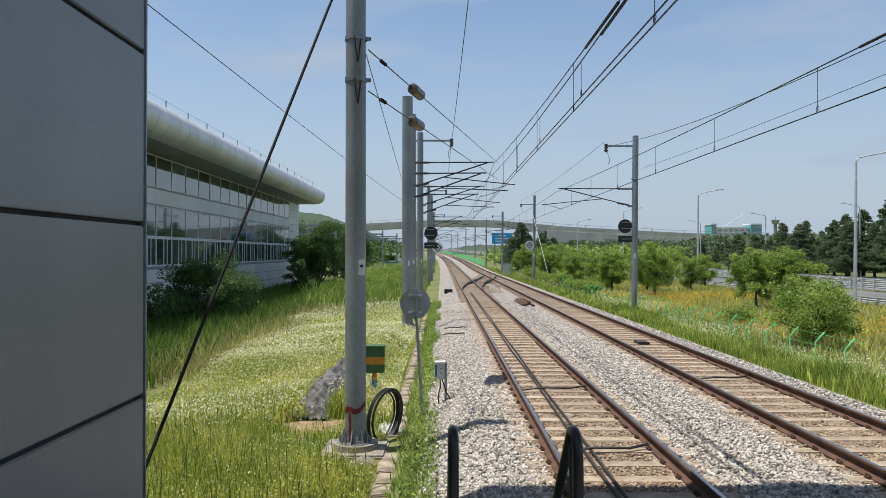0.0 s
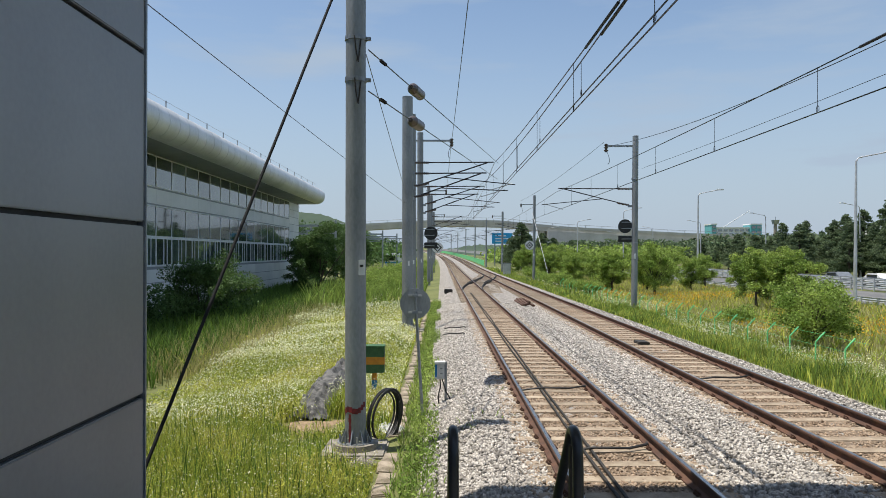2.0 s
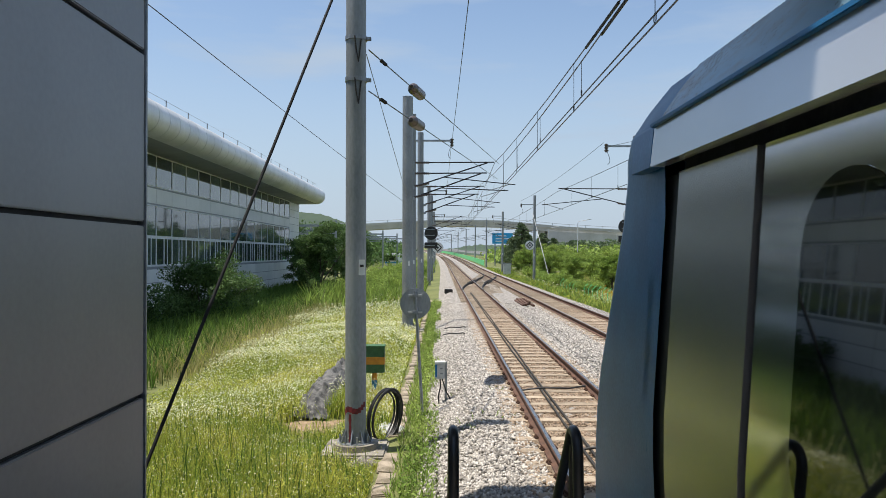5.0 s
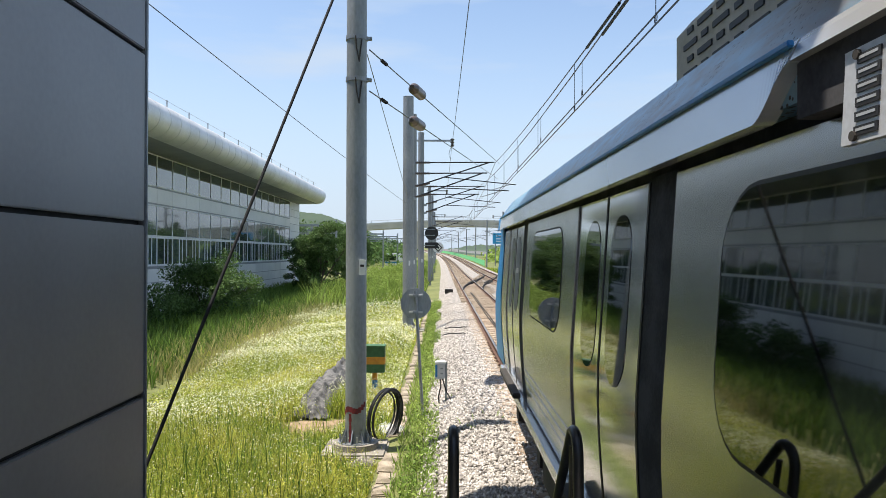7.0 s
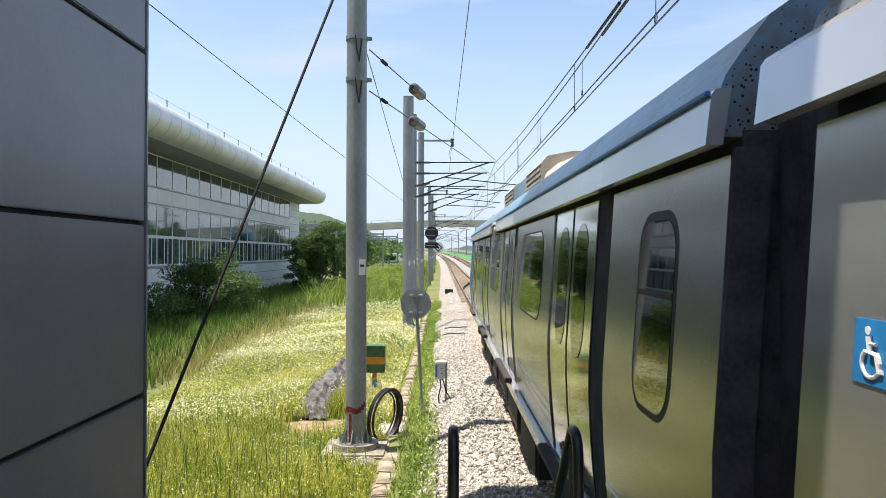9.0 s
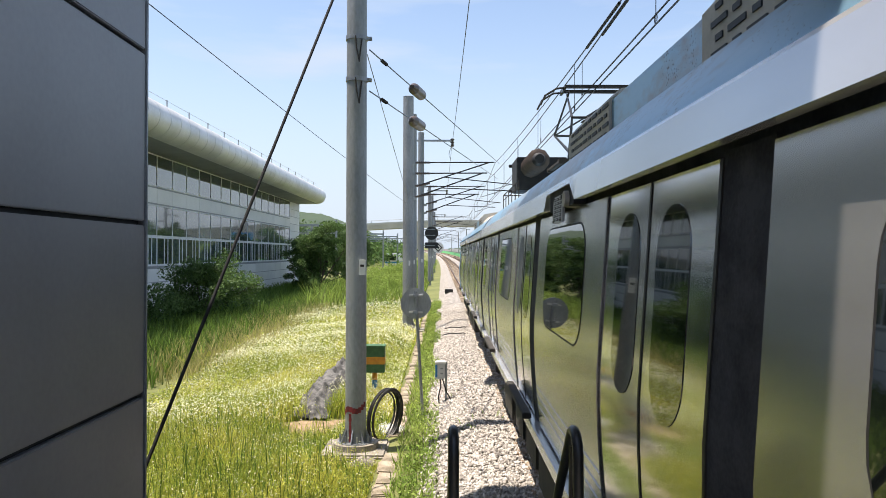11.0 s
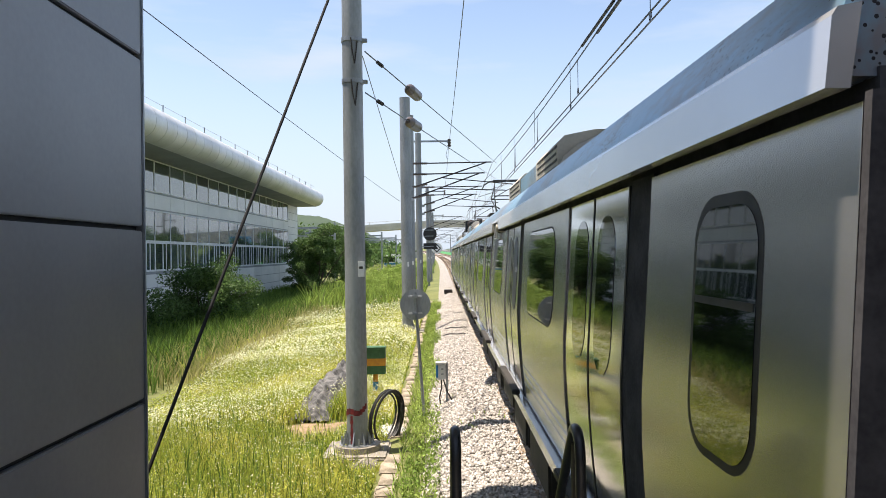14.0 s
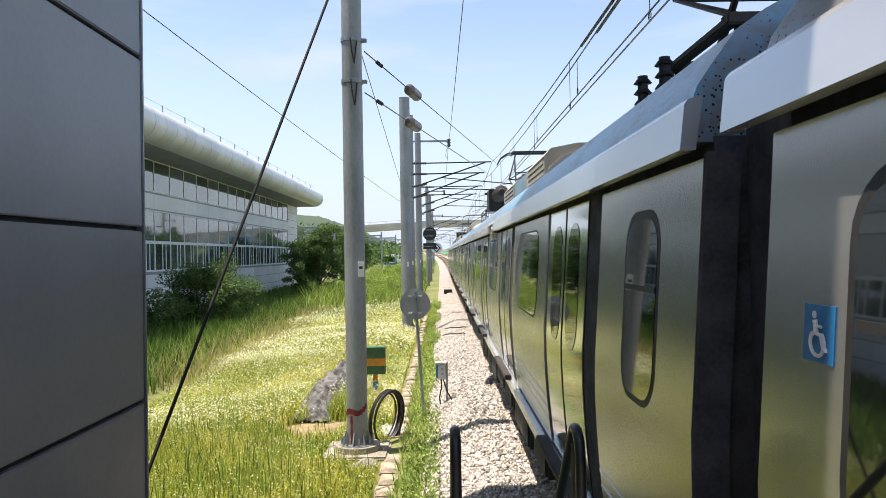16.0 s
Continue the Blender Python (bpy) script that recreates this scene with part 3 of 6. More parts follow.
    prof = [(cx + (r - 0.04) * math.cos(a), cz + (r - 0.04) * math.sin(a)) for a in np.linspace(-math.pi * 0.55, math.pi * 0.62, seg)]
    extrude(bm, prof + [(-dep, cz + r * 0.9), (-dep, cz - r * 0.95)], L0, L1 - 0.62)
    part("roof", bm, M_TUBE, b)
    bm = bmesh.new()
    bmesh.ops.create_uvsphere(bm, u_segments=24, v_segments=16, radius=r, matrix=Matrix.Translation((cx, L1 - 0.62, cz)) @ Matrix.Diagonal((1, 0.7, 1, 1)))
    part("roof_end", bm, M_TUBE, b)
    for k in range(18):
        y = L1 - 1 - k * 3.4
        part("lightning_post", rod(bmesh.new(), (cx - 0.5, y, cz + r * 0.9), (cx - 0.5, y, cz + r + 0.75), 0.035, seg=6), M_STEEL, b)
    part("lightning_wire", tube(bmesh.new(), [(cx - 0.5, y, cz + r + 0.7) for y in np.linspace(L0, L1 + 1, 20)], 0.012, 5), M_STEEL, b)


build_ground()
build_beds()
build_tracks()
build_platform()
build_depot()


# ---- overhead line ----
def mast(x, y, top, r, label, base=-0.7, rake=0.0, group="overhead line masts"):
    m = thing("catenary_mast", (x, y, 0), label, "mast", group)
    part("pole", rod(bmesh.new(), (0, 0, base), (rake, 0, top), r * 1.03, r * 0.97, 20), M_POLE, m)
    part("cap", rod(bmesh.new(), (rake, 0, top), (rake, 0, top + 0.03), r * 1.0, r * 0.6, 20), M_STEEL, m)
    return m


def base_block(m, r, z, square=True):
    bm = bmesh.new()
    if square:
        box(bm, -r * 3.1, r * 3.1, -r * 3.1, r * 3.1, z - 0.5, z + 0.05, 0.03)
    rod(bm, (0, 0, z), (0, 0, z + 0.14), r * 2.3, r * 2.2, 20)
    part("foundation", bm, M_CONC, m, "weathered concrete foundation")
    part("base_flange", rod(bmesh.new(), (0, 0, z + 0.12), (0, 0, z + 0.15), r * 1.75, seg=20), M_STEEL, m)
    for k in range(8):
        a = k * math.pi / 4 + 0.2
        p = Vector((math.cos(a) * r * 1.5, math.sin(a) * r * 1.5, z + 0.14))
        part("anchor_bolt", rod(bmesh.new(), p, p + Vector((0, 0, 0.13)), 0.016, seg=6), M_STEEL, m)
        q = Vector((math.cos(a + 0.4) * r * 1.05, math.sin(a + 0.4) * r * 1.05, z + 0.14))
        bm = bmesh.new()
        d = Vector((math.cos(a + 0.4), math.sin(a + 0.4), 0))
        s = Vector((-d.y, d.x, 0)) * 0.008
        vs = [bm.verts.new(c + o) for o in (s, -s) for c in (q, q + d * r * 0.6, q + Vector((0, 0, 0.22)))]
        for f in ((0, 1, 2), (5, 4, 3), (0, 3, 4, 1), (1, 4, 5, 2), (2, 5, 3, 0)):
            bm.faces.new([vs[i] for i in f])
        part("gusset", bm, M_STEEL, m, smooth=False)


def ribs(bm, p0, p1, r, n=7):
    p0, p1 = Vector(p0), Vector(p1)
    rod(bm, p0, p1, r * 0.55, seg=10)
    for k in range(n):
        a = p0.lerp(p1, (k + 0.3) / n)
        b = p0.lerp(p1, (k + 0.7) / n)
        rod(bm, a, b, r, r * 0.65, 10)
    return bm


def cantilever(m, side, reach, z_top, z_low, z_contact, rake=0.0):
    """Bracket arm with insulators; side +1 reaches to +x. Coordinates are in the mast's own space."""
    s = side
    arm = part("cantilever", tube(bmesh.new(), [(rake + s * 0.15, 0, z_top), (s * reach, 0, z_top + 0.02)], 0.026, 8), M_STAY, m, "galvanised bracket tube")
    part("strut", tube(bmesh.new(), [(rake + s * 0.15, 0, z_low), (s * reach * 0.93, 0, z_top)], 0.027, 8), M_STAY, m)
    part("registration_arm", tube(bmesh.new(), [(s * reach * 0.42, 0, z_low + 0.42 * (z_top - z_low)), (s * (reach + 0.9), 0, z_contact + 0.28)], 0.02, 8), M_STAY, m)
    part("steady_arm", tube(bmesh.new(), [(s * (reach + 0.75), 0, z_contact + 0.32), (s * (reach - 0.25), 0, z_contact + 0.02)], 0.014, 6), M_STEEL, m)
    for za in (z_top, z_low):
        z2 = za if za == z_top else za + 0.18 * (z_top - z_low)
        part("insulator", ribs(bmesh.new(), (s * 0.28, 0, za + (0 if za == z_top else 0.06)), (s * 0.9, 0, z2 + 0.0), 0.07, 8), M_BROWNINS, m, "brown ribbed insulator")
        part("bracket", box(bmesh.new(), s * 0.1, s * 0.32, -0.05, 0.05, za - 0.06, za + 0.06, 0.01), M_STEEL, m)


def feeder_arm(m, side, reach, z):
    s = side
    part("feeder_arm", box(bmesh.new(), -s * 0.25, s * reach, -0.05, 0.05, z - 0.05, z + 0.05, 0.01), M_STEEL, m)
    part("feeder_insulator", ribs(bmesh.new(), (s * (reach + 0.02), 0, z + 0.12), (s * (reach + 0.02), 0, z - 0.34), 0.13, 3), M_BROWNINS, m, "dark brown feeder insulator")
    a = [(s * (reach - 0.02) + 0.25 * math.sin(t) * s * -1 * 0.6, 0, z - 0.3 - 0.5 * math.sin(t / 2) * 1.4 + (0.35 if t > 5 else 0)) for t in np.linspace(0, 3.0, 10)]
    part("jumper", tube(bmesh.new(), a, 0.012, 6), M_RUBBER, m)


def wire(name, p, q, r, label, sag=0.0, n=12, group="overhead wires"):
    p, q = Vector(p), Vector(q)
    pts = []
    for k in range(n + 1):
        u = k / n
        c = p.lerp(q, u)
        c.z -= sag * 4 * u * (1 - u)
        pts.append(c)
    return solid(name, tube(bmesh.new(), pts, r, 6), M_BLACKMETAL, label, "wire", group)


def catenary_run(x, supports, group, z_m=6.4, z_c=5.2, droop=0.75, stagger=0.2, off=0.0, shift=0):
    """Contact wire, messenger and droppers of one track through the given supports (y)."""
    r = thing("catenary", (0, 0, 0), "contact wire and messenger wire with thin droppers", "overhead line", group)
    mp, cp = [], []
    for a, b in zip(supports, supports[1:]):
        n = 10
        for k in range(n):
            u = k / n
            y = a + (b - a) * u
            zz = float(rise(y))
            xs = x + float(swing(y)) + stagger * (1 if supports.index(a) % 2 else -1) * (1 - 2 * u)
            mp.append((xs + off, y, zz + z_m - droop * 4 * u * (1 - u)))
            cp.append((xs, y, zz + z_c))
    part("messenger_wire", tube(bmesh.new(), mp, 0.011, 6), M_BLACKMETAL, r)
    part("contact_wire", tube(bmesh.new(), cp, 0.011, 6), M_BLACKMETAL, r)
    for a, b in zip(supports, supports[1:]):
        n = round((b - a) / 4.6)
        for k in range(1, n):
            y = a + (b - a) * k / n + shift
            if 2 < y < 140:
                u, v = [Vector([float(np.interp(y, [p[1] for p in w], [p[j] for p in w])) for j in range(3)]) for w in (mp, cp)]
                d = part("dropper", tube(bmesh.new(), [u, v], 0.005, 5), M_BLACKMETAL, r)
                if y < 60:
                    loop = [v + Vector((0.0, 0.045 * math.sin(q), 0.06 - 0.06 * math.cos(q))) for q in np.linspace(0, 5.4, 9)]
                    part("dropper_loop", tube(bmesh.new(), loop, 0.005, 5), M_BLACKMETAL, d)


def build_overhead():
    # near anchor mast beside the platform end
    m = mast(-1.41, 11.6, 8.0, 0.168, "thick galvanised steel anchor mast with red paint mark on concrete foundation")
    base_block(m, 0.168, -0.62)
    for z in (6.13, 5.45):
        part("clamp_band", rod(bmesh.new(), (0, 0, z - 0.035), (0, 0, z + 0.035), 0.18, seg=20), M_STEEL, m, "galvanised clamp band")
        part("clamp_lug", box(bmesh.new(), 0.15, 0.25, -0.03, 0.03, z - 0.03, z + 0.03, 0.008), M_STEEL, m)
        part("tail_wire", tube(bmesh.new(), [(0.0, -0.185, z), (0.02, -0.19, z - 0.2), (0.06, -0.18, z - 0.42), (0.1, -0.15, z - 0.05)], 0.012, 6), M_DARK, m)
    part("number_plate", box(bmesh.new(), 0.07, 0.17, -0.2, -0.16, 2.25, 2.5, 0.004), M_WHITE, m, "white weathered number plate")
    part("plate_bar", box(bmesh.new(), 0.09, 0.15, -0.204, -0.2, 2.38, 2.42), M_DARK, m)
    # red brush mark wrapped on the pole
    bm = bmesh.new()
    for k in range(9):
        a0, a1 = -2.9 + k * 0.28, -2.9 + (k + 1) * 0.28
        zc = 0.02 + 0.035 * math.sin(k * 0.9) + 0.012 * k
        for z0, z1 in ((zc - 0.045, zc + 0.045),):
            vs = [bm.verts.new((0.176 * math.cos(a), 0.176 * math.sin(a), z)) for a, z in ((a0, z0), (a1, z0), (a1, z1), (a0, z1))]
            bm.faces.new(vs)
    for k in range(7):
        z1 = 0.0 - k * 0.065
        w = 0.12 + 0.03 * math.sin(k * 2.1)
        vs = [bm.verts.new((0.177 * math.cos(a), 0.177 * math.sin(a), z)) for a, z in ((-2.0 - w, z1 - 0.065), (-2.0 + w, z1 - 0.065), (-2.0 + w * 1.1, z1), (-2.0 - w, z1))]
        bm.faces.new(vs)
    part("paint_mark", bm, M_RED, m, "dark red brushed paint mark")
    # stay rod
    bm = rod(bmesh.new(), (-1.45, 11.5, 7.6), (-3.42, 7.0, -0.75), 0.021, 0.02, 10)
    solid("stay_rod", bm, M_STAY, "long straight steel stay rod bracing the anchor mast", "stay rod")
    # anchored wires with insulators
    for za, tgt in ((5.95, (2.9, 36, 7.2)), (5.27, (2.85, 36, 6.4))):
        a = Vector((-1.2, 11.6, za))
        b = Vector(tgt)
        w = thing("anchor_wire", a, "anchored overhead wire with turnbuckle and grey insulator", "overhead wire", "anchored wires")
        d = b - a
        n = d.normalized()
        part("wire", tube(bmesh.new(), [(0, 0, 0), n * 6.5, d], 0.011, 6), M_BLACKMETAL, w)
        part("turnbuckle", ribs(bmesh.new(), n * 0.8, n * 1.2, 0.035, 4), M_DARK, w)
        bm = rod(bmesh.new(), n * 3.55, n * 4.35, 0.12, seg=16)
        for c0, c1, r0, r1 in ((3.35, 3.45, 0.05, 0.09), (3.45, 3.55, 0.09, 0.12), (4.35, 4.45, 0.12, 0.09), (4.45, 4.55, 0.09, 0.05)):
            rod(bm, n * c0, n * c1, r0, r1, 16)
        part("insulator", bm, M_BROWNINS, w, "grey-brown capsule insulator")
    # the other masts along the near side
    for i, (x, y, top, r) in enumerate(((-1.42, 29.5, 9.15, 0.225), (-1.38, 33.5, 9.2, 0.17), (-1.2, 40, 9.45, 0.175), (-1.3, 72, 9.5, 0.17), (-1.2, 84, 9.5, 0.17),
                                        (-1.3, 118, 9.5, 0.17), (-1.3, 152, 9.5, 0.17), (-1.3, 190, 9.5, 0.17), (-1.3, 235, 9.5, 0.17), (-1.3, 285, 9.5, 0.17), (-1.3, 335, 9.5, 0.17))):
        zz = float(rise(y))
        m = mast(x + float(swing(y)), y, top + zz, r, "galvanised steel overhead line mast beside the track", -0.8 + zz)
        if i in (0, 2):
            base_block(m, r, -0.62)
        if i != 1:
            cantilever(m, 1, 3.6, 6.4 + zz, 5.35 + zz, 5.2 + zz)
        if i in (0, 2):
            cantilever(m, 1, 3.3, 5.95 + zz, 4.9 + zz, 4.95 + zz)
        if i in (2, 3, 5, 7):
            feeder_arm(m, 1, 1.75, 9.0 + zz)
        part("number_plate", box(bmesh.new(), 0.03, 0.1, -r - 0.02, -r - 0.003, 2.1 + zz, 2.3 + zz, 0.004), M_WHITE, m)
    # far-side masts
    for i, (x, y, top) in enumerate(((10.55, 38.7, 9.05), (11.1, 85, 9.6), (9.6, 112, 9.2), (9.6, 150, 9.4), (9.6, 190, 9.4), (9.6, 235, 9.4), (9.6, 285, 9.4), (9.6, 335, 9.4))):
        zz = float(rise(y))
        m = mast(x + float(swing(y)), y, top + zz, 0.165, "galvanised steel overhead line mast on the grass bank", -1.1 + zz, 0.1)
        cantilever(m, -1, x - TRACK_B - 0.3, 6.15 + zz, 5.2 + zz, 5.0 + zz, 0.06)
        if i < 3:
            feeder_arm(m, -1, 1.5, 8.5 + zz)
        for z in (6.7, 3.2, 2.3):
            part("clamp_band", rod(bmesh.new(), (0.05, 0, z + zz - 0.03), (0.05, 0, z + zz + 0.03), 0.18, seg=16), M_STEEL, m)
        part("number_plate", box(bmesh.new(), -0.05, 0.06, -0.2, -0.17, 2.3 + zz, 2.6 + zz, 0.004), M_WHITE, m)
    catenary_run(TRACK_A - 0.05, [-20, 29.5, 72, 118, 152, 190, 235, 285, 335], "overhead lines", 6.4, 4.98, 0.68, 0.0, 0.0, 0.3)
    catenary_run(TRACK_A - 0.06, [-16, 40, 84], "overhead lines", 6.5, 5.07, 0.88, 0.0, 0.0, -0.9)
    catenary_run(TRACK_B + 0.2, [-15, 38.7, 85, 112, 150, 190, 235, 285, 335], "overhead lines", 5.98, 4.96, 0.27, 0.0, 0.0, -0.05)
    for p, q, r in (((2.21, 8.8, 5.737), (2.21, 10.8, 5.757), 0.036), ((2.2, 8.0, 5.628), (2.2, 9.7, 5.62), 0.036), ((6.3, 8.2, 5.713), (6.3, 10.6, 5.711), 0.04)):
        solid("section_insulator", rod(bmesh.new(), p, q, r * 0.6, seg=8), M_RUBBER, "black rod insulator spliced into an overhead wire", "insulator", "section insulators")
    wire("feeder_wire", (0.72, -15, 9.1), (0.58, 40, 9.0), 0.012, "thin overhead feeder wire above the platform line", 0.4)
    wire("feeder_wire", (0.55, 40, 8.9), (0.45, 72, 8.9), 0.012, "thin overhead feeder wire between masts", 0.3)
    wire("feeder_wire", (8.9, 38.7, 8.7), (9.4, 85, 8.9), 0.012, "thin overhead feeder wire between masts", 0.3)
    wire("feeder_wire", (9.2, 38.7, 8.5), (9.2, -15, 8.5), 0.011, "sagging feeder wire above the grass bank", 1.5, 24)
    wire("feeder_wire", (11.0, 38.7, 7.28), (11.0, -15, 7.7), 0.008, "thin earth wire along the far masts", 0.42, 20)
    wire("guy_wire", (-1.5, 29.4, 4.7), (-3.35, 8, 5.44), 0.006, "thin stay wire running to the depot side", 0.05)
    wire("guy_wire", (-1.25, 11.7, 5.9), (-1.4, 29.4, 4.8), 0.008, "thin stay wire between masts", 0.0)
    ob = rod(bmesh.new(), (10.95, 85, 7.5), (12.4, 80, -1), 0.03, seg=6)
    solid("guy_wire", ob, M_GUARD, "pale sleeved guy wire bracing a mast", "wire", "overhead wires")


build_overhead()


# ---- plants ----
def blades(name, x, y, h, w, lean, material, label, seed, z=None):
    """Bent grass blades or stems with the given places and sizes, one mesh of stuff."""
    rng = np.random.default_rng(seed)
    n = len(x)
    a = rng.uniform(0, 2 * np.pi, n)
    la = rng.uniform(0, 2 * np.pi, n)
    z = ground_z(x, y) - 0.03 if z is None else z
    ln = lean * h * rng.uniform(0.3, 1.3, n)
    base = np.stack([x, y, z], -1)
    side = np.stack([np.cos(a), np.sin(a), np.zeros(n)], -1) * (w * 0.5)[:, None]
    tip = base + np.stack([np.cos(la) * ln, np.sin(la) * ln, h], -1)
    mid = base + np.stack([np.cos(la) * ln * 0.3, np.sin(la) * ln * 0.3, h * 0.55], -1)
    v = np.stack([base - side * 0.6, base + side * 0.6, mid - side, mid + side, tip], 1)
    f = np.array([[0, 1, 3], [0, 3, 2], [2, 3, 4]])
    F = (f[None] + 5 * np.arange(n)[:, None, None]).reshape(-1, 3)
    return tagged(raw(name, v.reshape(-1, 3), F, material), label, "grass", kind="stuff")


def specks(name, x, y, z, s, material, label, seed, up=0.75, category="flowers", slim=0.55):
    """Small leaves or petals, each a bent pair of triangles."""
    rng = np.random.default_rng(seed)
    n = len(x)
    nrm = rng.normal(0, 1, (n, 3)) + np.array([0, 0, up * 2])
    nrm /= np.linalg.norm(nrm, axis=1)[:, None]
    t = np.cross(nrm, rng.normal(0, 1, (n, 3)))
    t /= np.linalg.norm(t, axis=1)[:, None] + 1e-9
    b = np.cross(nrm, t)
    c = np.stack([x, y, z], -1)
    k = s[:, None]
    v = np.stack([c - t * k, c - b * k * slim + nrm * k * 0.15, c + t * k, c + b * k * slim + nrm * k * 0.15], 1)
    f = np.array([[0, 1, 2], [0, 2, 3]])
    F = (f[None] + 4 * np.arange(n)[:, None, None]).reshape(-1, 3)
    ob = raw(name, v.reshape(-1, 3), F, material)
    return tagged(ob, label, category, kind="stuff") if label else ob


def patchy(x, y, scale, seed):
    """Slow variation between 0 and 1 over the ground."""
    rng = np.random.default_rng(seed)
    v = np.zeros_like(x)
    for k in range(5):
        a, p = rng.uniform(0, 6.28), rng.uniform(0, 6.28)
        f = scale * (1.0 + 0.7 * k)
        v += np.sin((x * np.cos(a) + y * np.sin(a)) * f + p) / (1 + 0.5 * k)
    return np.clip(0.5 + v * 0.28, 0, 1)


def scatter(n, x0, x1, y0, y1, rng, keep=None):
    x, y = rng.uniform(x0, x1, n), rng.uniform(y0, y1, n)
    if keep is not None:
        m = keep(x, y)
        x, y = x[m], y[m]
    return x, y


def build_meadow():
    rng = np.random.default_rng(31)
    free = lambda x, y: ~(((x + 2.55) ** 2 / 0.2 + (y - 17.2) ** 2 / 11 < 1) | ((x + 1.38) ** 2 / 0.5 + (y - 11.3) ** 2 / 0.6 < 1) & (rng.random(len(x)) < 0.93) | ((x + 2.4) ** 2 / 1.0 + (y - 13.3) ** 2 / 0.8 < (0.3 + 0.7 * patchy(x, y, 3.0, 44)) * (rng.random(len(x)) < 0.96)))
    low = lambda x, y: 1 - 0.72 * np.exp(-((x + 2.1) ** 2 / 1.0 + (y - 12.0) ** 2 / 1.3))
    for k, (y0, y1, x0, x1, n, w, hm) in enumerate(((7.5, 13, -6.4, -0.98, 40000, 0.011, 0.5), (13, 22, -7, -0.98, 36000, 0.016, 0.5), (22, 38, -10, -0.98, 36000, 0.028, 0.52), (38, 80, -12.5, -1.5, 26000, 0.06, 0.6))):
        x, y = scatter(n, x0, x1, y0, y1, rng, free)
        p = patchy(x, y, 0.5, 2)
        h = hm * rng.uniform(0.45, 1.15, len(x)) * (0.6 + 0.6 * p) * np.clip((-0.75 - x) * 1.2, 0.45, 1) * low(x, y)
        m = rng.random(len(x)) < np.clip(0.85 - (x < -6.5) * 0.5, 0, 1)
        blades("meadow_grass", x[m], y[m], h[m], w * rng.uniform(0.6, 1.4, m.sum()), 0.35, M_GRASS, "tall yellow-green meadow grass and weeds", 40 + k)
        blades("lush_weeds", x[~m], y[~m], h[~m] * 0.9, w * 1.6 * rng.uniform(0.6, 1.4, (~m).sum()), 0.4, M_GRASSDK, "darker green weeds among meadow grass", 50 + k)
        # leaves on the stems
        nl = int(n * 0.8)
        x, y = scatter(nl, x0, x1, y0, y1, rng, free)
        z = ground_z(x, y) + rng.uniform(0.05, 0.42, len(x)) * np.clip((-0.75 - x) * 1.2, 0.4, 1) * low(x, y)
        specks("weed_leaves", x, y, z, w * 1.9 * rng.uniform(0.5, 1.5, len(x)), M_GRASS if k < 3 else M_GRASSDK, "small yellow-green weed leaves in the meadow", 60 + k, 0.3, "weeds", 0.3)
        # white flower heads
        nf = (9000, 38000, 46000, 16000)[k]
        x, y = scatter(nf, x0, x1, y0, y1, rng, free)
        p = patchy(x, y, 0.6, 9)
        m = (rng.random(len(x)) < 0.4 + 0.45 * p) & (x > -7.5 - 0.04 * y + 1.5)
        x, y = x[m], y[m]
        z = ground_z(x, y) + hm * rng.uniform(0.5, 1.25, len(x)) * (0.6 + 0.6 * patchy(x, y, 0.5, 2)) * np.clip((-0.75 - x) * 1.2, 0.5, 1) * low(x, y)
        specks("white_flowers", x, y, z, (0.012, 0.019, 0.03, 0.045)[k] * rng.uniform(0.6, 1.4, len(x)), M_FLOWER, "tiny white wildflower heads in the meadow", 70 + k)
    # tall weeds in the foreground with leafy stems
    x, y = scatter(800, -5.2, -1.0, 7.6, 13.5, rng, free)
    h = rng.uniform(0.5, 0.95, len(x)) * np.clip((-0.8 - x) * 1.2, 0.5, 1) * low(x, y)
    blades("tall_weeds", x, y, h, 0.012 * rng.uniform(0.7, 1.3, len(x)), 0.12, M_GRASSDK, "tall dark-stemmed weeds in the foreground", 88)
    i = rng.integers(0, len(x), 16000)
    u = rng.random(16000)
    sx = 0.05 * (1.2 - u)
    specks("weed_leaves", x[i] + rng.normal(0, 1, 16000) * sx, y[i] + rng.normal(0, 1, 16000) * sx, ground_z(x[i], y[i]) + h[i] * (0.15 + 0.85 * u), 0.022 * rng.uniform(0.5, 1.4, 16000) * (1.3 - u), M_LEAF, "narrow green leaves of tall weeds", 89, 0.3, "weeds", 0.25)
    # dry grass along the depot's edge of the meadow
    x, y = scatter(5000, -9.5, -6.5, 20, 55, rng)
    blades("dry_grass", x, y, rng.uniform(0.5, 0.95, len(x)), 0.03 * rng.uniform(0.5, 1.3, len(x)), 0.5, M_DRY, "pale dry seeding grass near the depot", 81)
    x, y = scatter(26000, -16.4, -8.0, 14, 84, rng)
    blades("lush_weeds", x, y, rng.uniform(0.4, 1.15, len(x)), 0.05 * rng.uniform(0.5, 1.3, len(x)), 0.4, M_GRASSDK, "rank dark green weeds at the depot wall", 82)
    # strip between cable trough and ballast
    x, y = scatter(7500, -0.72, -0.05, 7, 45, rng, lambda a, b: patchy(a, b, 0.9, 5) + 0.55 * (a < -0.28) > 0.45)
    blades("verge_weeds", x, y, rng.uniform(0.06, 0.27, len(x)), 0.022 * rng.uniform(0.5, 1.3, len(x)), 0.7, M_LEAF, "bright green weeds between cable trough and ballast", 83)
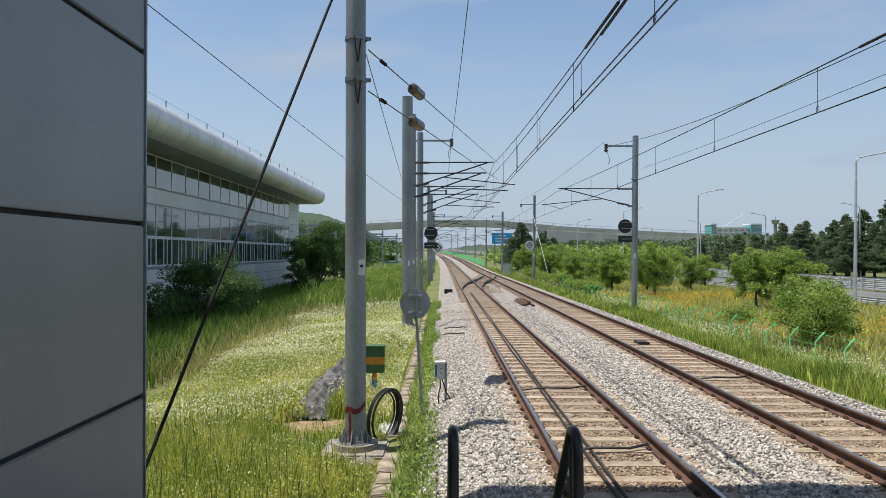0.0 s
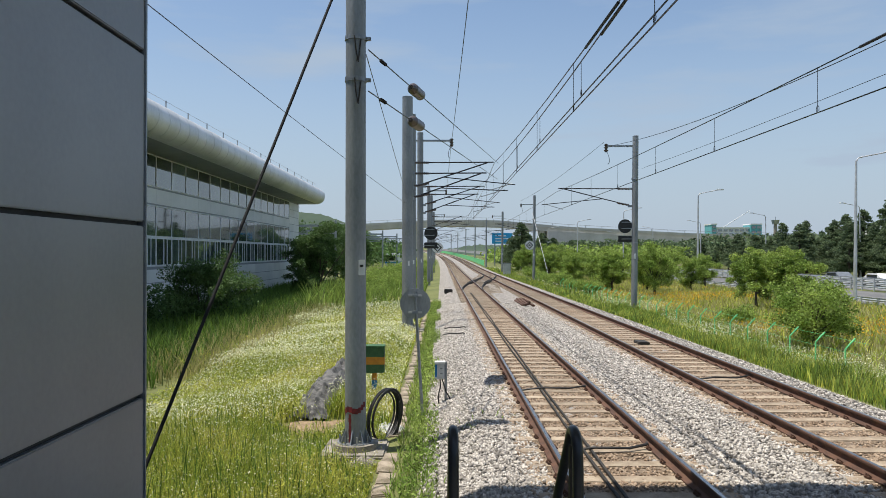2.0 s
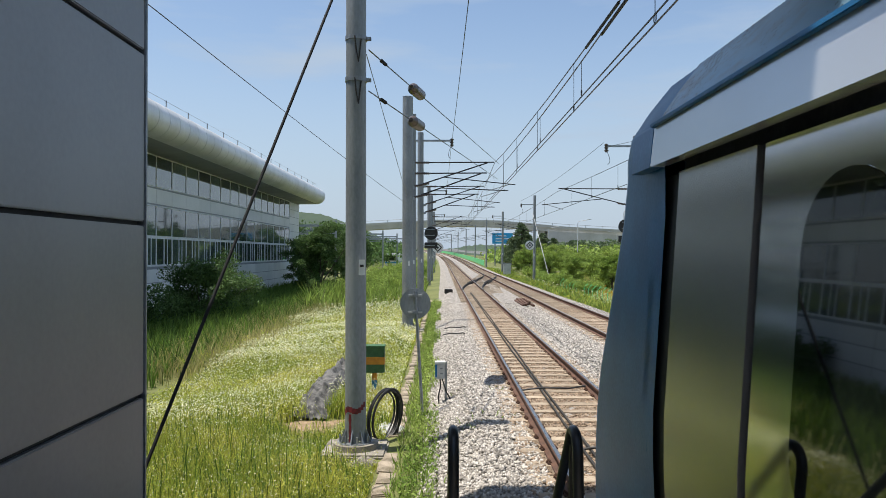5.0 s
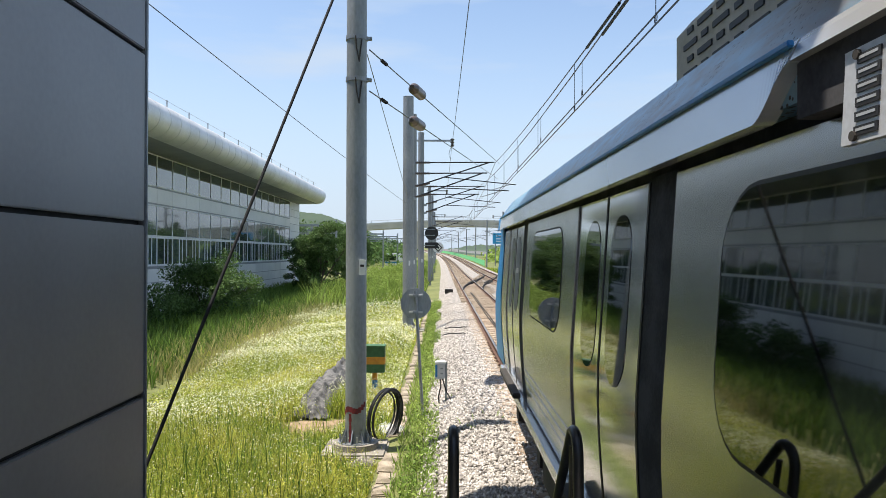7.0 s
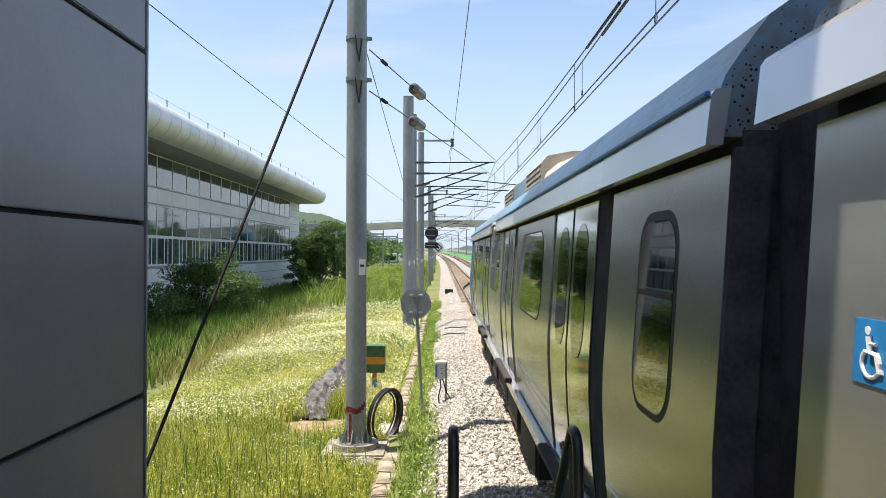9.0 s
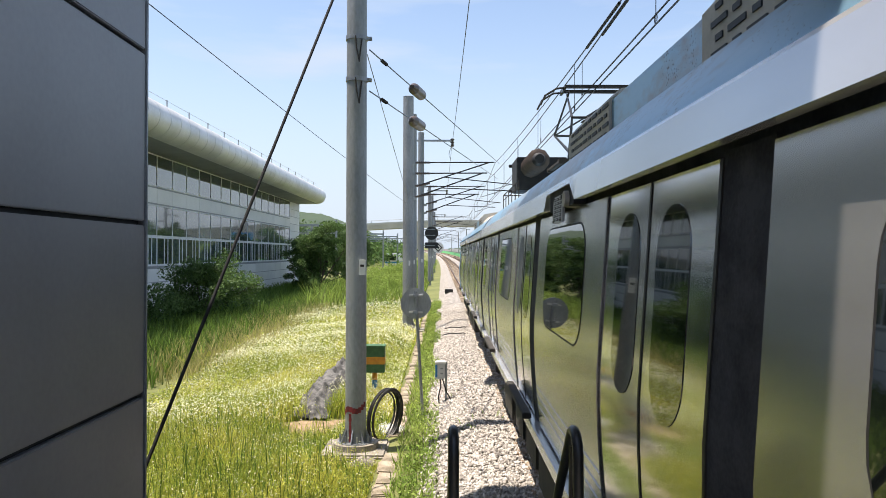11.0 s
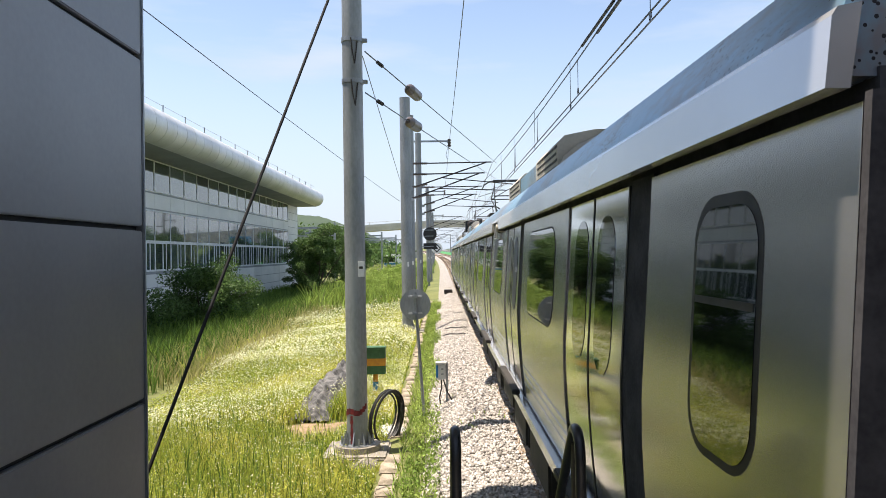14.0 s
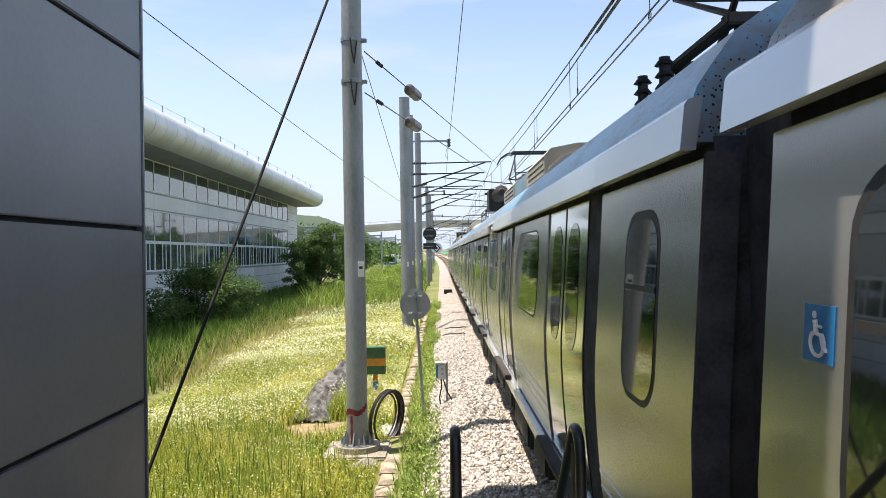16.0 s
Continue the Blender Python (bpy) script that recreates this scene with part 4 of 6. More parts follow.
    x, y = scatter(9000, -0.55, -0.05, 7, 45, rng, lambda a, b: patchy(a, b, 0.9, 5) + 0.5 * (a < -0.28) > 0.5)
    specks("verge_leaves", x, y, ground_z(x, y) + rng.uniform(0.05, 0.3, len(x)), 0.03 * rng.uniform(0.5, 1.2, len(x)), M_LEAF, "broad green weed leaves beside the ballast", 84, 0.6, "weeds")
    x, y = scatter(260, 0.0, 1.3, 8.5, 15, rng, lambda a, b: patchy(a, b, 2.0, 15) > 0.72)
    blades("ballast_weeds", x, y, rng.uniform(0.05, 0.16, len(x)), 0.02 * rng.uniform(0.6, 1.2, len(x)), 0.7, M_LEAF, "few small weeds growing in the ballast", 85, bed_z(x))
    # far left beyond the masts
    x, y = scatter(22000, -9, -1.4, 44, 150, rng)
    blades("verge_weeds", x, y, rng.uniform(0.5, 1.5, len(x)) * (0.5 + patchy(x, y, 0.25, 6)), 0.09 * rng.uniform(0.5, 1.3, len(x)), 0.5, M_LEAF, "fresh green scrub beside the line", 86)
    # right bank
    for k, (y0, y1, x0, x1, n, w) in enumerate(((11, 24, 8.75, 12.8, 24000, 0.022), (24, 48, 8.7, 13.5, 26000, 0.035), (48, 140, 8.6, 15, 24000, 0.08))):
        x, y = scatter(n, x0, x1, y0, y1, rng)
        h = rng.uniform(0.15, 0.6, len(x)) * (0.4 + 0.9 * patchy(x, y, 0.5, 7)) * np.interp(x, [8.4, 9.2, 10.4, 11.2, 12.2, 13.5], [0.35, 0.8, 1.25, 0.75, 0.7, 0.9])
        m = rng.random(len(x)) < 0.65
        blades("bank_grass", x[m], y[m], h[m], w * rng.uniform(0.5, 1.4, m.sum()), 0.4, M_LEAF, "fresh green grass on the railway bank", 90 + k)
        blades("bank_grass", x[~m], y[~m], h[~m], w * rng.uniform(0.5, 1.4, (~m).sum()), 0.4, M_GRASS, "yellow-green grass on the railway bank", 93 + k)
        x, y = scatter((n // 2, n // 3, n // 10)[k], x0 + 0.9, x1, y0, y1, rng, lambda a, b: patchy(a, b, 0.5, 12) > 0.55)
        specks("bank_flowers", x, y, ground_z(x, y) + rng.uniform(0.3, 0.75, len(x)), w * 0.75 * rng.uniform(0.5, 1.3, len(x)), M_FLOWER, "white wildflowers on the railway bank", 96 + k)
    x, y = scatter(26000, 12.5, 31, 18, 120, rng)
    blades("field_grass", x, y, rng.uniform(0.2, 0.6, len(x)), 0.06 * rng.uniform(0.5, 1.3, len(x)), 0.5, M_DRY, "dry yellowish field grass beyond the fence", 101)
    x, y = scatter(26000, 12.5, 31, 18, 120, rng)
    blades("field_grass", x, y, rng.uniform(0.2, 0.55, len(x)), 0.06 * rng.uniform(0.5, 1.3, len(x)), 0.5, M_GRASS, "green field grass beyond the fence", 102)
    x, y = scatter(15000, 12.8, 26, 19, 70, rng, lambda a, b: patchy(a, b, 0.3, 21) > 0.5)
    specks("yellow_flowers", x, y, ground_z(x, y) + rng.uniform(0.35, 0.6, len(x)), 0.045 * rng.uniform(0.6, 1.3, len(x)), M_YFLOWER, "orange-yellow wildflowers in the field", 103)


def tree(name, seed, h, r, n, leaf, material, label, trunk_h=0.35, shape="round", loc=(0, 0, 0), group="", category="tree"):
    """Tapered trunk, limbs and a crown of leaf clumps with gaps."""
    rng = np.random.default_rng(seed)
    t = thing(name, loc, label, category, group)
    bm = bmesh.new()
    tr = max(0.035, h * 0.02)
    if shape == "pine":
        rod(bm, (0, 0, -0.3), (0, 0, h * 0.97), tr * 1.4, tr * 0.2, 8)
    else:
        rod(bm, (0, 0, -0.3), (0.0, 0.0, h * (trunk_h + 0.22)), tr * 1.3, tr * 0.8, 8)
    cs, rs = [], []
    nc = 60 if shape != "pine" else 170
    for k in range(nc):
        if shape == "pine":
            u = rng.random() ** 0.8
            zz = h * (0.12 + 0.88 * u)
            rad = r * (1 - u) ** 0.75 * rng.uniform(0.4, 1.05) + 0.06
            a = rng.uniform(0, 6.28)
            c = np.array([math.cos(a) * rad, math.sin(a) * rad, zz - rad * 0.12])
            s = r * (0.10 + 0.15 * (1 - u))
        else:
            d = rng.normal(0, 1, 3)
            d /= np.linalg.norm(d)
            if d[2] < -0.5 and trunk_h > 0.08:
                d[2] *= -0.5
            rad = rng.uniform(0.3, 1.0)
            ch = (1 - trunk_h) * 0.5
            wob = 1 + 0.25 * math.sin(3 * math.atan2(d[1], d[0]) + seed)
            c = np.array([d[0] * r * rad * wob, d[1] * r * rad * wob, h * (trunk_h + ch) + d[2] * h * ch * 0.88 * rad])
            s = r * rng.uniform(0.16, 0.34)
        cs.append(c)
        rs.append(s)
        if k % 4 == 0:
            z0 = max(0.1, min(c[2] * 0.75, h * (trunk_h + 0.15))) if shape != "pine" else c[2] + 0.1
            rod(bm, (0, 0, z0), tuple(c), tr * 0.45, tr * 0.12, 5)
    part("trunk", bm, M_BARK, t, "brown bark trunk and limbs")
    cs, rs = np.array(cs), np.array(rs)
    w = rs ** 2
    i = rng.choice(nc, n, p=w / w.sum())
    p = rng.normal(0, 1, (n, 3))
    p /= np.linalg.norm(p, axis=1)[:, None]
    p *= (rng.random(n) ** 0.5)[:, None] * rs[i][:, None] * (np.array([1, 1, 0.7]) if shape != "pine" else np.array([1.25, 1.25, 0.45]))
    q = cs[i] + p
    ob = specks("crown", q[:, 0], q[:, 1], q[:, 2], leaf * rng.uniform(0.6, 1.4, n), material, "", seed + 500, 0.25)
    ob.parent = t
    return t


def build_trees():
    rng = random.Random(77)
    o = [tree("orchard_tree", 201 + k, 4.3 + 0.35 * k, 1.6 + 0.15 * k, 16000, 0.058, M_LEAF, "small leafy green fruit tree in the field", 0.075, group="orchard trees", loc=p)
         for k, p in enumerate(((20.5, 46, -1.0), (22.6, 45.5, -1.0), (17.5, 58, -1.0)))]
    sp = [(24.5, 53), (19.2, 66), (16.3, 70), (21.5, 75), (15.4, 82), (19.0, 88), (24.0, 68), (26.5, 62), (22.8, 96), (16.3, 97), (19.5, 104), (26, 84), (17, 112), (21, 118),
          (24.5, 108), (28.0, 75), (16.6, 126), (27.2, 98), (15.2, 63), (13.8, 91), (14.1, 76), (13.2, 110), (13.6, 124), (23.5, 94), (26, 91), (28.5, 93), (31, 96), (14.8, 101), (18, 93), (21, 90)]
    for x, y in sp:
        s = rng.uniform(0.85, 1.12)
        t = copy_thing(o[rng.randrange(3)], pose(x, y, float(ground_z(x, y)), 0, 0, rng.uniform(0, 360)))
        t.scale = (s, s, s * rng.uniform(0.9, 1.05))
    # shrubs on the bank by the fence
    tree("shrub", 221, 2.9, 1.8, 12000, 0.05, M_LEAF, "dense bright green shrub beside the green fence", 0.05, loc=(13.7, 26.0, -1.0), group="shrubs", category="shrub")
    b = tree("shrub", 222, 1.5, 1.3, 5000, 0.05, M_LEAF, "low green shrub on the bank", 0.05, loc=(15.6, 29.0, -1.0), group="shrubs", category="shrub")
    for x, y, s in ((14.3, 34, 0.8), (12.6, 60, 1.0), (11.8, 72, 1.2), (11.9, 79, 1.1), (12.4, 66, 0.9), (12.2, 92, 1.3), (-5.2, 62, 1.4), (-3.6, 74, 1.2), (-4.2, 56, 1.2), (-3.2, 90, 1.3), (-6.5, 80, 1.8), (-3.8, 105, 1.6), (-4.6, 48, 1.0), (-5.6, 52, 1.2), (-3.4, 66, 1.1), (-6.0, 70, 1.5), (-4.4, 84, 1.5), (-6.4, 96, 1.6), (-4.6, 122, 1.6), (-7.4, 60, 1.4)):
        t = copy_thing(b, pose(x, y, float(ground_z(x, y)), 0, 0, rng.uniform(0, 360)))
        t.scale = (s, s, s)
    # dark growth by the depot
    tree("shrub", 231, 4.0, 2.9, 20000, 0.065, M_LEAFDK, "large dark green shrub against the depot wall", 0.05, loc=(-12.6, 37, -1.2), group="shrubs", category="shrub")
    tree("shrub", 232, 2.6, 2.3, 9000, 0.065, M_LEAFDK, "dark green shrub at the foot of the depot", 0.03, loc=(-14.6, 33, -1.2), group="shrubs", category="shrub")
    t1 = tree("broadleaf_tree", 233, 7.2, 2.4, 24000, 0.075, M_LEAFDK, "dark leafy tree at the depot corner", 0.02, loc=(-10.0, 58, -1.2), group="depot trees")
    for x, y, s in ((-13, 66, 0.8), (-8.2, 66, 0.95), (-13.5, 74, 0.9), (-12, 92, 1.1), (-16, 108, 1.3), (-20, 130, 1.5), (-25, 118, 1.3)):
        t = copy_thing(t1, pose(x, y, -1.2, 0, 0, rng.uniform(0, 360)))
        t.scale = (s, s, s)
    # pines
    p = [tree("pine_tree", 241 + k, 8.2 + k, 3.7, 17000, 0.12, M_PINE, "dark green pine tree with layered branches", 0.1, "pine", group="pine trees", loc=q)
         for k, q in enumerate(((14.5, 128, 0.0), (62, 108, -0.7), (67, 112, -0.7)))]
    for x, y, s in ((18.0, 126, 0.85), (21, 132, 0.75), (12.9, 132, 0.75), (15.8, 134, 0.95), (19.5, 140, 0.8)):
        t = copy_thing(p[0], pose(x, y, 0.0, 0, 0, rng.uniform(0, 360)))
        t.scale = (s, s, s * 0.9)
    for k in range(34):
        u = k / 33
        x, y = 56 + rng.uniform(-3, 9) + 8 * u, 96 + 75 * u + rng.uniform(-3, 3)
        s = rng.uniform(0.62, 1.05) * (1 - 0.3 * u)
        t = copy_thing(p[1 + k % 2], pose(x, y, -0.7, 0, 0, rng.uniform(0, 360)))
        t.scale = (s, s, s)
    for x, y, s in ((69, 100, 0.95), (71, 98, 0.8), (66, 104, 1.1), (74, 104, 0.9)):
        t = copy_thing(p[1], pose(x, y, -0.7, 0, 0, rng.uniform(0, 360)))
        t.scale = (s, s, s * 1.1)
    # woods far off
    g = np.random.default_rng(91)
    for k, (x0, x1, y0, y1, zt, n, m) in enumerate(((34, 130, 190, 260, 7.5, 26000, M_PINE), (-40, -12, 150, 250, 7, 9000, M_LEAFDK), (-120, -38, 180, 330, 15, 16000, M_LEAFDK),
                                                    (14, 60, 170, 215, 5.0, 9000, M_LEAF), (130, 420, 230, 420, 11, 22000, M_PINE), (62, 115, 118, 190, 7.0, 30000, M_PINE))):
        c = np.stack([g.uniform(x0, x1, 160), g.uniform(y0, y1, 160)], -1)
        i = g.integers(0, 160, n)
        hh = zt * g.uniform(0.45, 1.0, 160)[i]
        x, y = c[i, 0] + g.normal(0, 1.7, n), c[i, 1] + g.normal(0, 1.7, n)
        z = hh * g.random(n) ** 0.6 + 0.0
        specks("far_woods", x, y, z, 0.55 * g.uniform(0.5, 1.3, n), m, "distant dark green woodland", 300 + k, 0.3, "woods")


def ridge(name, pts, y, material, label, depth=120, base=-2):
    bm = bmesh.new()
    rng = random.Random(len(name) + int(y))
    top = []
    for a, b in zip(pts, pts[1:]):
        for k in range(14):
            u = k / 14
            top.append((a[0] + (b[0] - a[0]) * u, a[1] + (b[1] - a[1]) * u + rng.uniform(-0.5, 0.5) * abs(y) / 500))
    f = [bm.verts.new((x, y - depth, base)) for x, z in top]
    m = [bm.verts.new((x, y, z)) for x, z in top]
    k = [bm.verts.new((x, y + depth, base)) for x, z in top]
    for i in range(len(top) - 1):
        bm.faces.new((f[i], f[i + 1], m[i + 1], m[i]))
        bm.faces.new((m[i], m[i + 1], k[i + 1], k[i]))
    tagged(solid(name, bm, material), label, "hill", kind="structure")


# ---- far side: road, bridge, town ----
ROAD_CARS = []


def build_road():
    for x0, x1 in ((31.5, 42.0), (44.0, 54.5)):
        ob = ribbon("road", [(x0, -1.12), (x0 + 3, -1.08), (x1 - 3, -1.08), (x1, -1.12)], np.linspace(-500, 900, 120), M_ASPHALT)
        tagged(ob, "grey asphalt expressway carriageway", "road", kind="structure")
    for x, z, y0, y1, word in ((31.0, -1.12, 30, 90, "galvanised crash barrier along the expressway edge"), (43.0, -1.12, 20, 200, "galvanised double crash barrier on the expressway median")):
        g = thing("crash_barrier", (x, 0, z), word, "guardrail", "crash barriers")
        prof = [(0, -0.16), (0.07, -0.11), (0.0, -0.02), (0.07, 0.07), (0, 0.14), (-0.03, 0.14), (0.03, 0.07), (-0.03, -0.02), (0.03, -0.11), (-0.03, -0.16)]
        for zz in ((0.4, 0.78, 1.15) if x > 40 else (0.42,)):
            part("beam", extrude(bmesh.new(), [(a, b + zz) for a, b in prof], y0, y1), M_GUARD, g, "corrugated galvanised beam", False)
        y = y0
        pm = mesh_of(box(bmesh.new(), -0.07, 0.03, -0.07, 0.07, -0.1, 1.32 if x > 40 else 0.58, 0.01), "post", M_GUARD)
        while y < y1:
            piece("post", pm, g, (-0.06, y, 0))
            y += 2.0
    # lamps
    first = None
    for x, y, s in ((29.3, 50, 1), (29.0, 80, 1), (28.8, 112, 1), (28.8, 150, 1), (28.6, 190, 1), (28.6, 235, 1), (60, 101, -1), (58, 126, -1), (57, 155, -1), (57, 190, -1), (57, 230, -1)):
        m = pose(x, y, -0.7, 0, 0, 0 if s > 0 else 180)
        if first is None:
            first = thing("street_lamp", (x, y, -0.7), "tall galvanised expressway lamp with curved arm", "street lamp", "expressway lamps")
            part("pole", rod(bmesh.new(), (0, 0, 0), (0.12, 0, 9.9), 0.13, 0.07, 12), M_GUARD, first)
            part("arm", tube(bmesh.new(), [(0.12, 0, 9.85), (0.3, 0, 10.1), (1.0, 0, 10.25), (2.3, 0, 10.5)], 0.05, 8), M_GUARD, first)
            part("lamp_head", box(bmesh.new(), 2.2, 3.0, -0.15, 0.15, 10.48, 10.62, 0.04), M_WHITE, first, "flat white lamp head")
        else:
            copy_thing(first, m)
    # cars on the road
    for x, y, v, c, word in ((36.5, 76.5, -25, M_WHITE, "white"), (37.2, 79.0, -25, M_GUARD, "silver"), (48.5, 64.0, 22, M_WHITE, "white"), (48.8, 43.0, 22, M_STEEL, "dark grey"), (49.2, 39.5, 20, M_WHITE, "white")):
        car = thing("car", (x, y, -1.08), word + " car driving along the expressway", "car", "cars on the road")
        prof = [(-2.1, 0.3), (2.1, 0.3), (2.15, 0.75), (1.3, 0.9), (0.7, 1.42), (-1.1, 1.45), (-1.9, 0.95), (-2.15, 0.8)]
        bm = bmesh.new()
        a = [bm.verts.new((-0.85, u, w)) for u, w in prof]
        b = [bm.verts.new((0.85, u, w)) for u, w in prof]
        for k in range(len(prof)):
            bm.faces.new((a[k], a[(k + 1) % len(prof)], b[(k + 1) % len(prof)], b[k]))
        bm.faces.new(a), bm.faces.new(b)
        bmesh.ops.bevel(bm, geom=list(bm.edges), offset=0.06, segments=2, affect='EDGES')
        part("body", bm, c, car)
        part("window", box(bmesh.new(), -0.87, 0.87, -1.2, 0.75, 0.98, 1.32, 0.02), M_TRAINGLASS, car)
        for sx in (-0.8, 0.8):
            for sy in (-1.3, 1.3):
                part("wheel", rod(bmesh.new(), (sx - 0.08, sy, 0.32), (sx + 0.08, sy, 0.32), 0.32, seg=16), M_RUBBER, car)
        ROAD_CARS.append((car, x, y, v))
    # blue overhead sign
    s = thing("road_sign", (14.8, 172, 0), "large blue overhead expressway sign", "road sign")
    part("board", box(bmesh.new(), -2.5, 2.5, -0.1, 0.1, 5.0, 7.6, 0.05), M_SIGNBLUE, s)
    for x in (-1.8, 1.8):
        part("post", rod(bmesh.new(), (x, 0.2, -1.5), (x, 0.2, 7.4), 0.16, seg=10), M_STEEL, s)
    for x0, x1, z in ((-1.7, 0.9, 6.8), (-1.7, 1.6, 6.1), (-1.7, 0.2, 5.5)):
        part("writing_bar", box(bmesh.new(), x0, x1, -0.13, -0.1, z, z + 0.22), M_WHITE, s)


def build_bridge():
    b = thing("road_bridge", (0, 300, 0), "pale concrete road bridge arching over the railway", "bridge")
    xs = np.linspace(-46, 260, 70)
    top = np.interp(xs, [-46, -31, 0, 24, 53, 104, 190, 260], [14.0, 15.3, 16.9, 16.6, 13.9, 11.2, 9.0, 8.0])
    bm, rail = bmesh.new(), bmesh.new()
    def strip(m, off0, off1, y0, y1):
        rows = []
        for x, z in zip(xs, top):
            rows.append([m.verts.new(p) for p in ((x, y0, z + off0), (x, y1, z + off0), (x, y1, z + off1), (x, y0, z + off1))])
        for a, c in zip(rows, rows[1:]):
            for k in range(4):
                m.faces.new((a[k], a[(k + 1) % 4], c[(k + 1) % 4], c[k]))
        m.faces.new(rows[0]), m.faces.new(rows[-1])
    strip(bm, -2.6, -0.9, 0, 10)
    part("girder", bm, M_BRIDGE, b, "concrete box girder", False)
    strip(rail, -0.95, 0.1, -0.9, -0.6)
    part("parapet", rail, M_BRIDGE, b, "", False)
    for x in (-34, -11.5, 43, 72, 104, 140):
        z = float(np.interp(x, xs, top))
        part("pier", box(bmesh.new(), x - 1.1, x + 1.1, 1.5, 8, -2, z - 2.5, 0.2), M_BRIDGE, b, "", False)
    bm = bmesh.new()
    a = [bm.verts.new(p) for p in ((45, -0.3, 0), (112, -0.3, 4), (112, -0.3, 8.6), (45, -0.3, 12.3))]
    c = [bm.verts.new((v.co.x, 9, v.co.z)) for v in a]
    for k in range(4):
        bm.faces.new((a[k], a[(k + 1) % 4], c[(k + 1) % 4], c[k]))
    bm.faces.new(a), bm.faces.new(c)
    part("approach_wall", bm, M_BRIDGE, b, "concrete approach wall", False)
    for k in range(30):
        x = -44 + k * 7
        z = float(np.interp(x, xs, top))
        part("railing_post", box(bmesh.new(), x - 0.08, x + 0.08, -0.85, -0.7, z, z + 1.1), M_STEEL, b, "", False)
    part("railing", tube(bmesh.new(), [(x, -0.78, z + 1.05) for x, z in zip(xs, top)], 0.07, 5), M_STEEL, b)


def build_town():
    def block(x0, x1, z1, y, floors, cols, wallm, label, z0=-1, depth=16):
        t = thing("city_building", (x0, y, 0), label, "building", "distant buildings")
        w = x1 - x0
        part("wall", box(bmesh.new(), 0, w, 0, depth, z0, z1), wallm, t, "", False)
        part("roof_edge", box(bmesh.new(), -0.4, w + 0.4, -0.4, depth, z1, z1 + 1.0), M_WHITE, t, "", False)
        fh, cw = (z1 - 10) / floors if z1 > 20 else z1 / floors, w / cols
        for i in range(floors):
            for j in range(cols):
                zb = z1 - (i + 1) * fh
                part("window", box(bmesh.new(), j * cw + cw * 0.15, (j + 1) * cw - cw * 0.15, -0.15, 0.1, zb + fh * 0.25, zb + fh * 0.8), M_BGLASS, t, "", False)
    teal = mat("teal_cladding", (0.12, 0.4, 0.42), (0.1, 0.33, 0.36), 0.1, 0.5)
    block(230, 272, 24, 600, 4, 9, M_FACADE, "pale modern building with rows of windows on the skyline")
    block(229, 233, 27, 598, 5, 1, teal, "teal clad stair tower on the skyline")
    block(262, 271, 27, 597, 4, 2, teal, "teal clad building wing on the skyline")
    for k, (x, w, z) in enumerate(((455, 9, 30), (468, 12, 33), (484, 10, 31), (500, 14, 34), (520, 9, 28))):
        block(x, x + w, z, 800, 8, 3, M_FACADE, "distant pale apartment block on the skyline")
    t = thing("control_tower", (284, 600, 0), "distant grey control tower with flared head", "tower")
    part("shaft", rod(bmesh.new(), (0, 0, -1), (0, 0, 28), 1.6, 1.4, 12), M_CONC, t)
    part("head", rod(bmesh.new(), (0, 0, 27.5), (0, 0, 31), 2.4, 3.3, 12), M_STEEL, t)
    part("antenna", rod(bmesh.new(), (0, 0, 31), (0, 0, 34), 0.25, seg=6), M_STEEL, t)
    c = thing("tower_crane", (252, 640, 0), "distant construction crane with raised jib", "crane")
    part("jib", rod(bmesh.new(), (0, 0, 24), (28, 0, 42), 0.3, 0.2, 6), M_STEEL, c)
    part("mast", rod(bmesh.new(), (0, 0, -1), (0, 0, 26), 0.6, seg=6), M_STEEL, c)
    ridge("hill", [(-150, 20), (-110, 30), (-72, 26), (-50, 19), (-36, 12), (-18, 6), (-6, 2)], 420, M_HILL, "low wooded hill behind the depot", 80)
    ridge("hill", [(-60, 6), (0, 9), (60, 17), (110, 15), (180, 8), (300, 14), (420, 10), (600, 22), (800, 18), (1100, 10)], 1100, M_HILL, "low hazy hills on the horizon", 150)
    ridge("hill", [(-1400, 40), (-900, 60), (-500, 50), (-150, 22), (0, 6)], 1300, M_HILL, "low hazy hills beyond the depot yard", 200)
    # parked train and yard gantries by the depot
    t = thing("parked_train", (-12.3, 172, -1.2), "white and blue train parked in the depot yard", "train")
    part("body", box(bmesh.new(), -1.5, 1.5, 0, 60, 0.8, 3.9, 0.25), M_WHITE, t)
    part("windscreen", box(bmesh.new(), -1.1, 1.1, -0.06, 0.1, 2.1, 3.2, 0.03), M_TRAINGLASS, t)
    part("stripe", box(bmesh.new(), -1.52, 1.52, -0.04, 60, 1.4, 1.8, 0.02), M_BLUE, t)
    for k in range(5):
        g = thing("yard_gantry", (-24 + k * 1.5, 100 + 22 * k, -1.2), "grey lattice overhead gantry in the depot yard", "gantry", "yard gantries")
        for x in (-9, 0, 9):
            part("post", rod(bmesh.new(), (x, 0, 0), (x, 0, 8.5), 0.16, seg=8), M_STEEL, g)
        part("beam", box(bmesh.new(), -9, 9, -0.15, 0.15, 7.6, 7.9), M_STEEL, g)
        part("beam", box(bmesh.new(), -9, 9, -0.15, 0.15, 6.6, 6.75), M_STEEL, g)
        bm = bmesh.new()
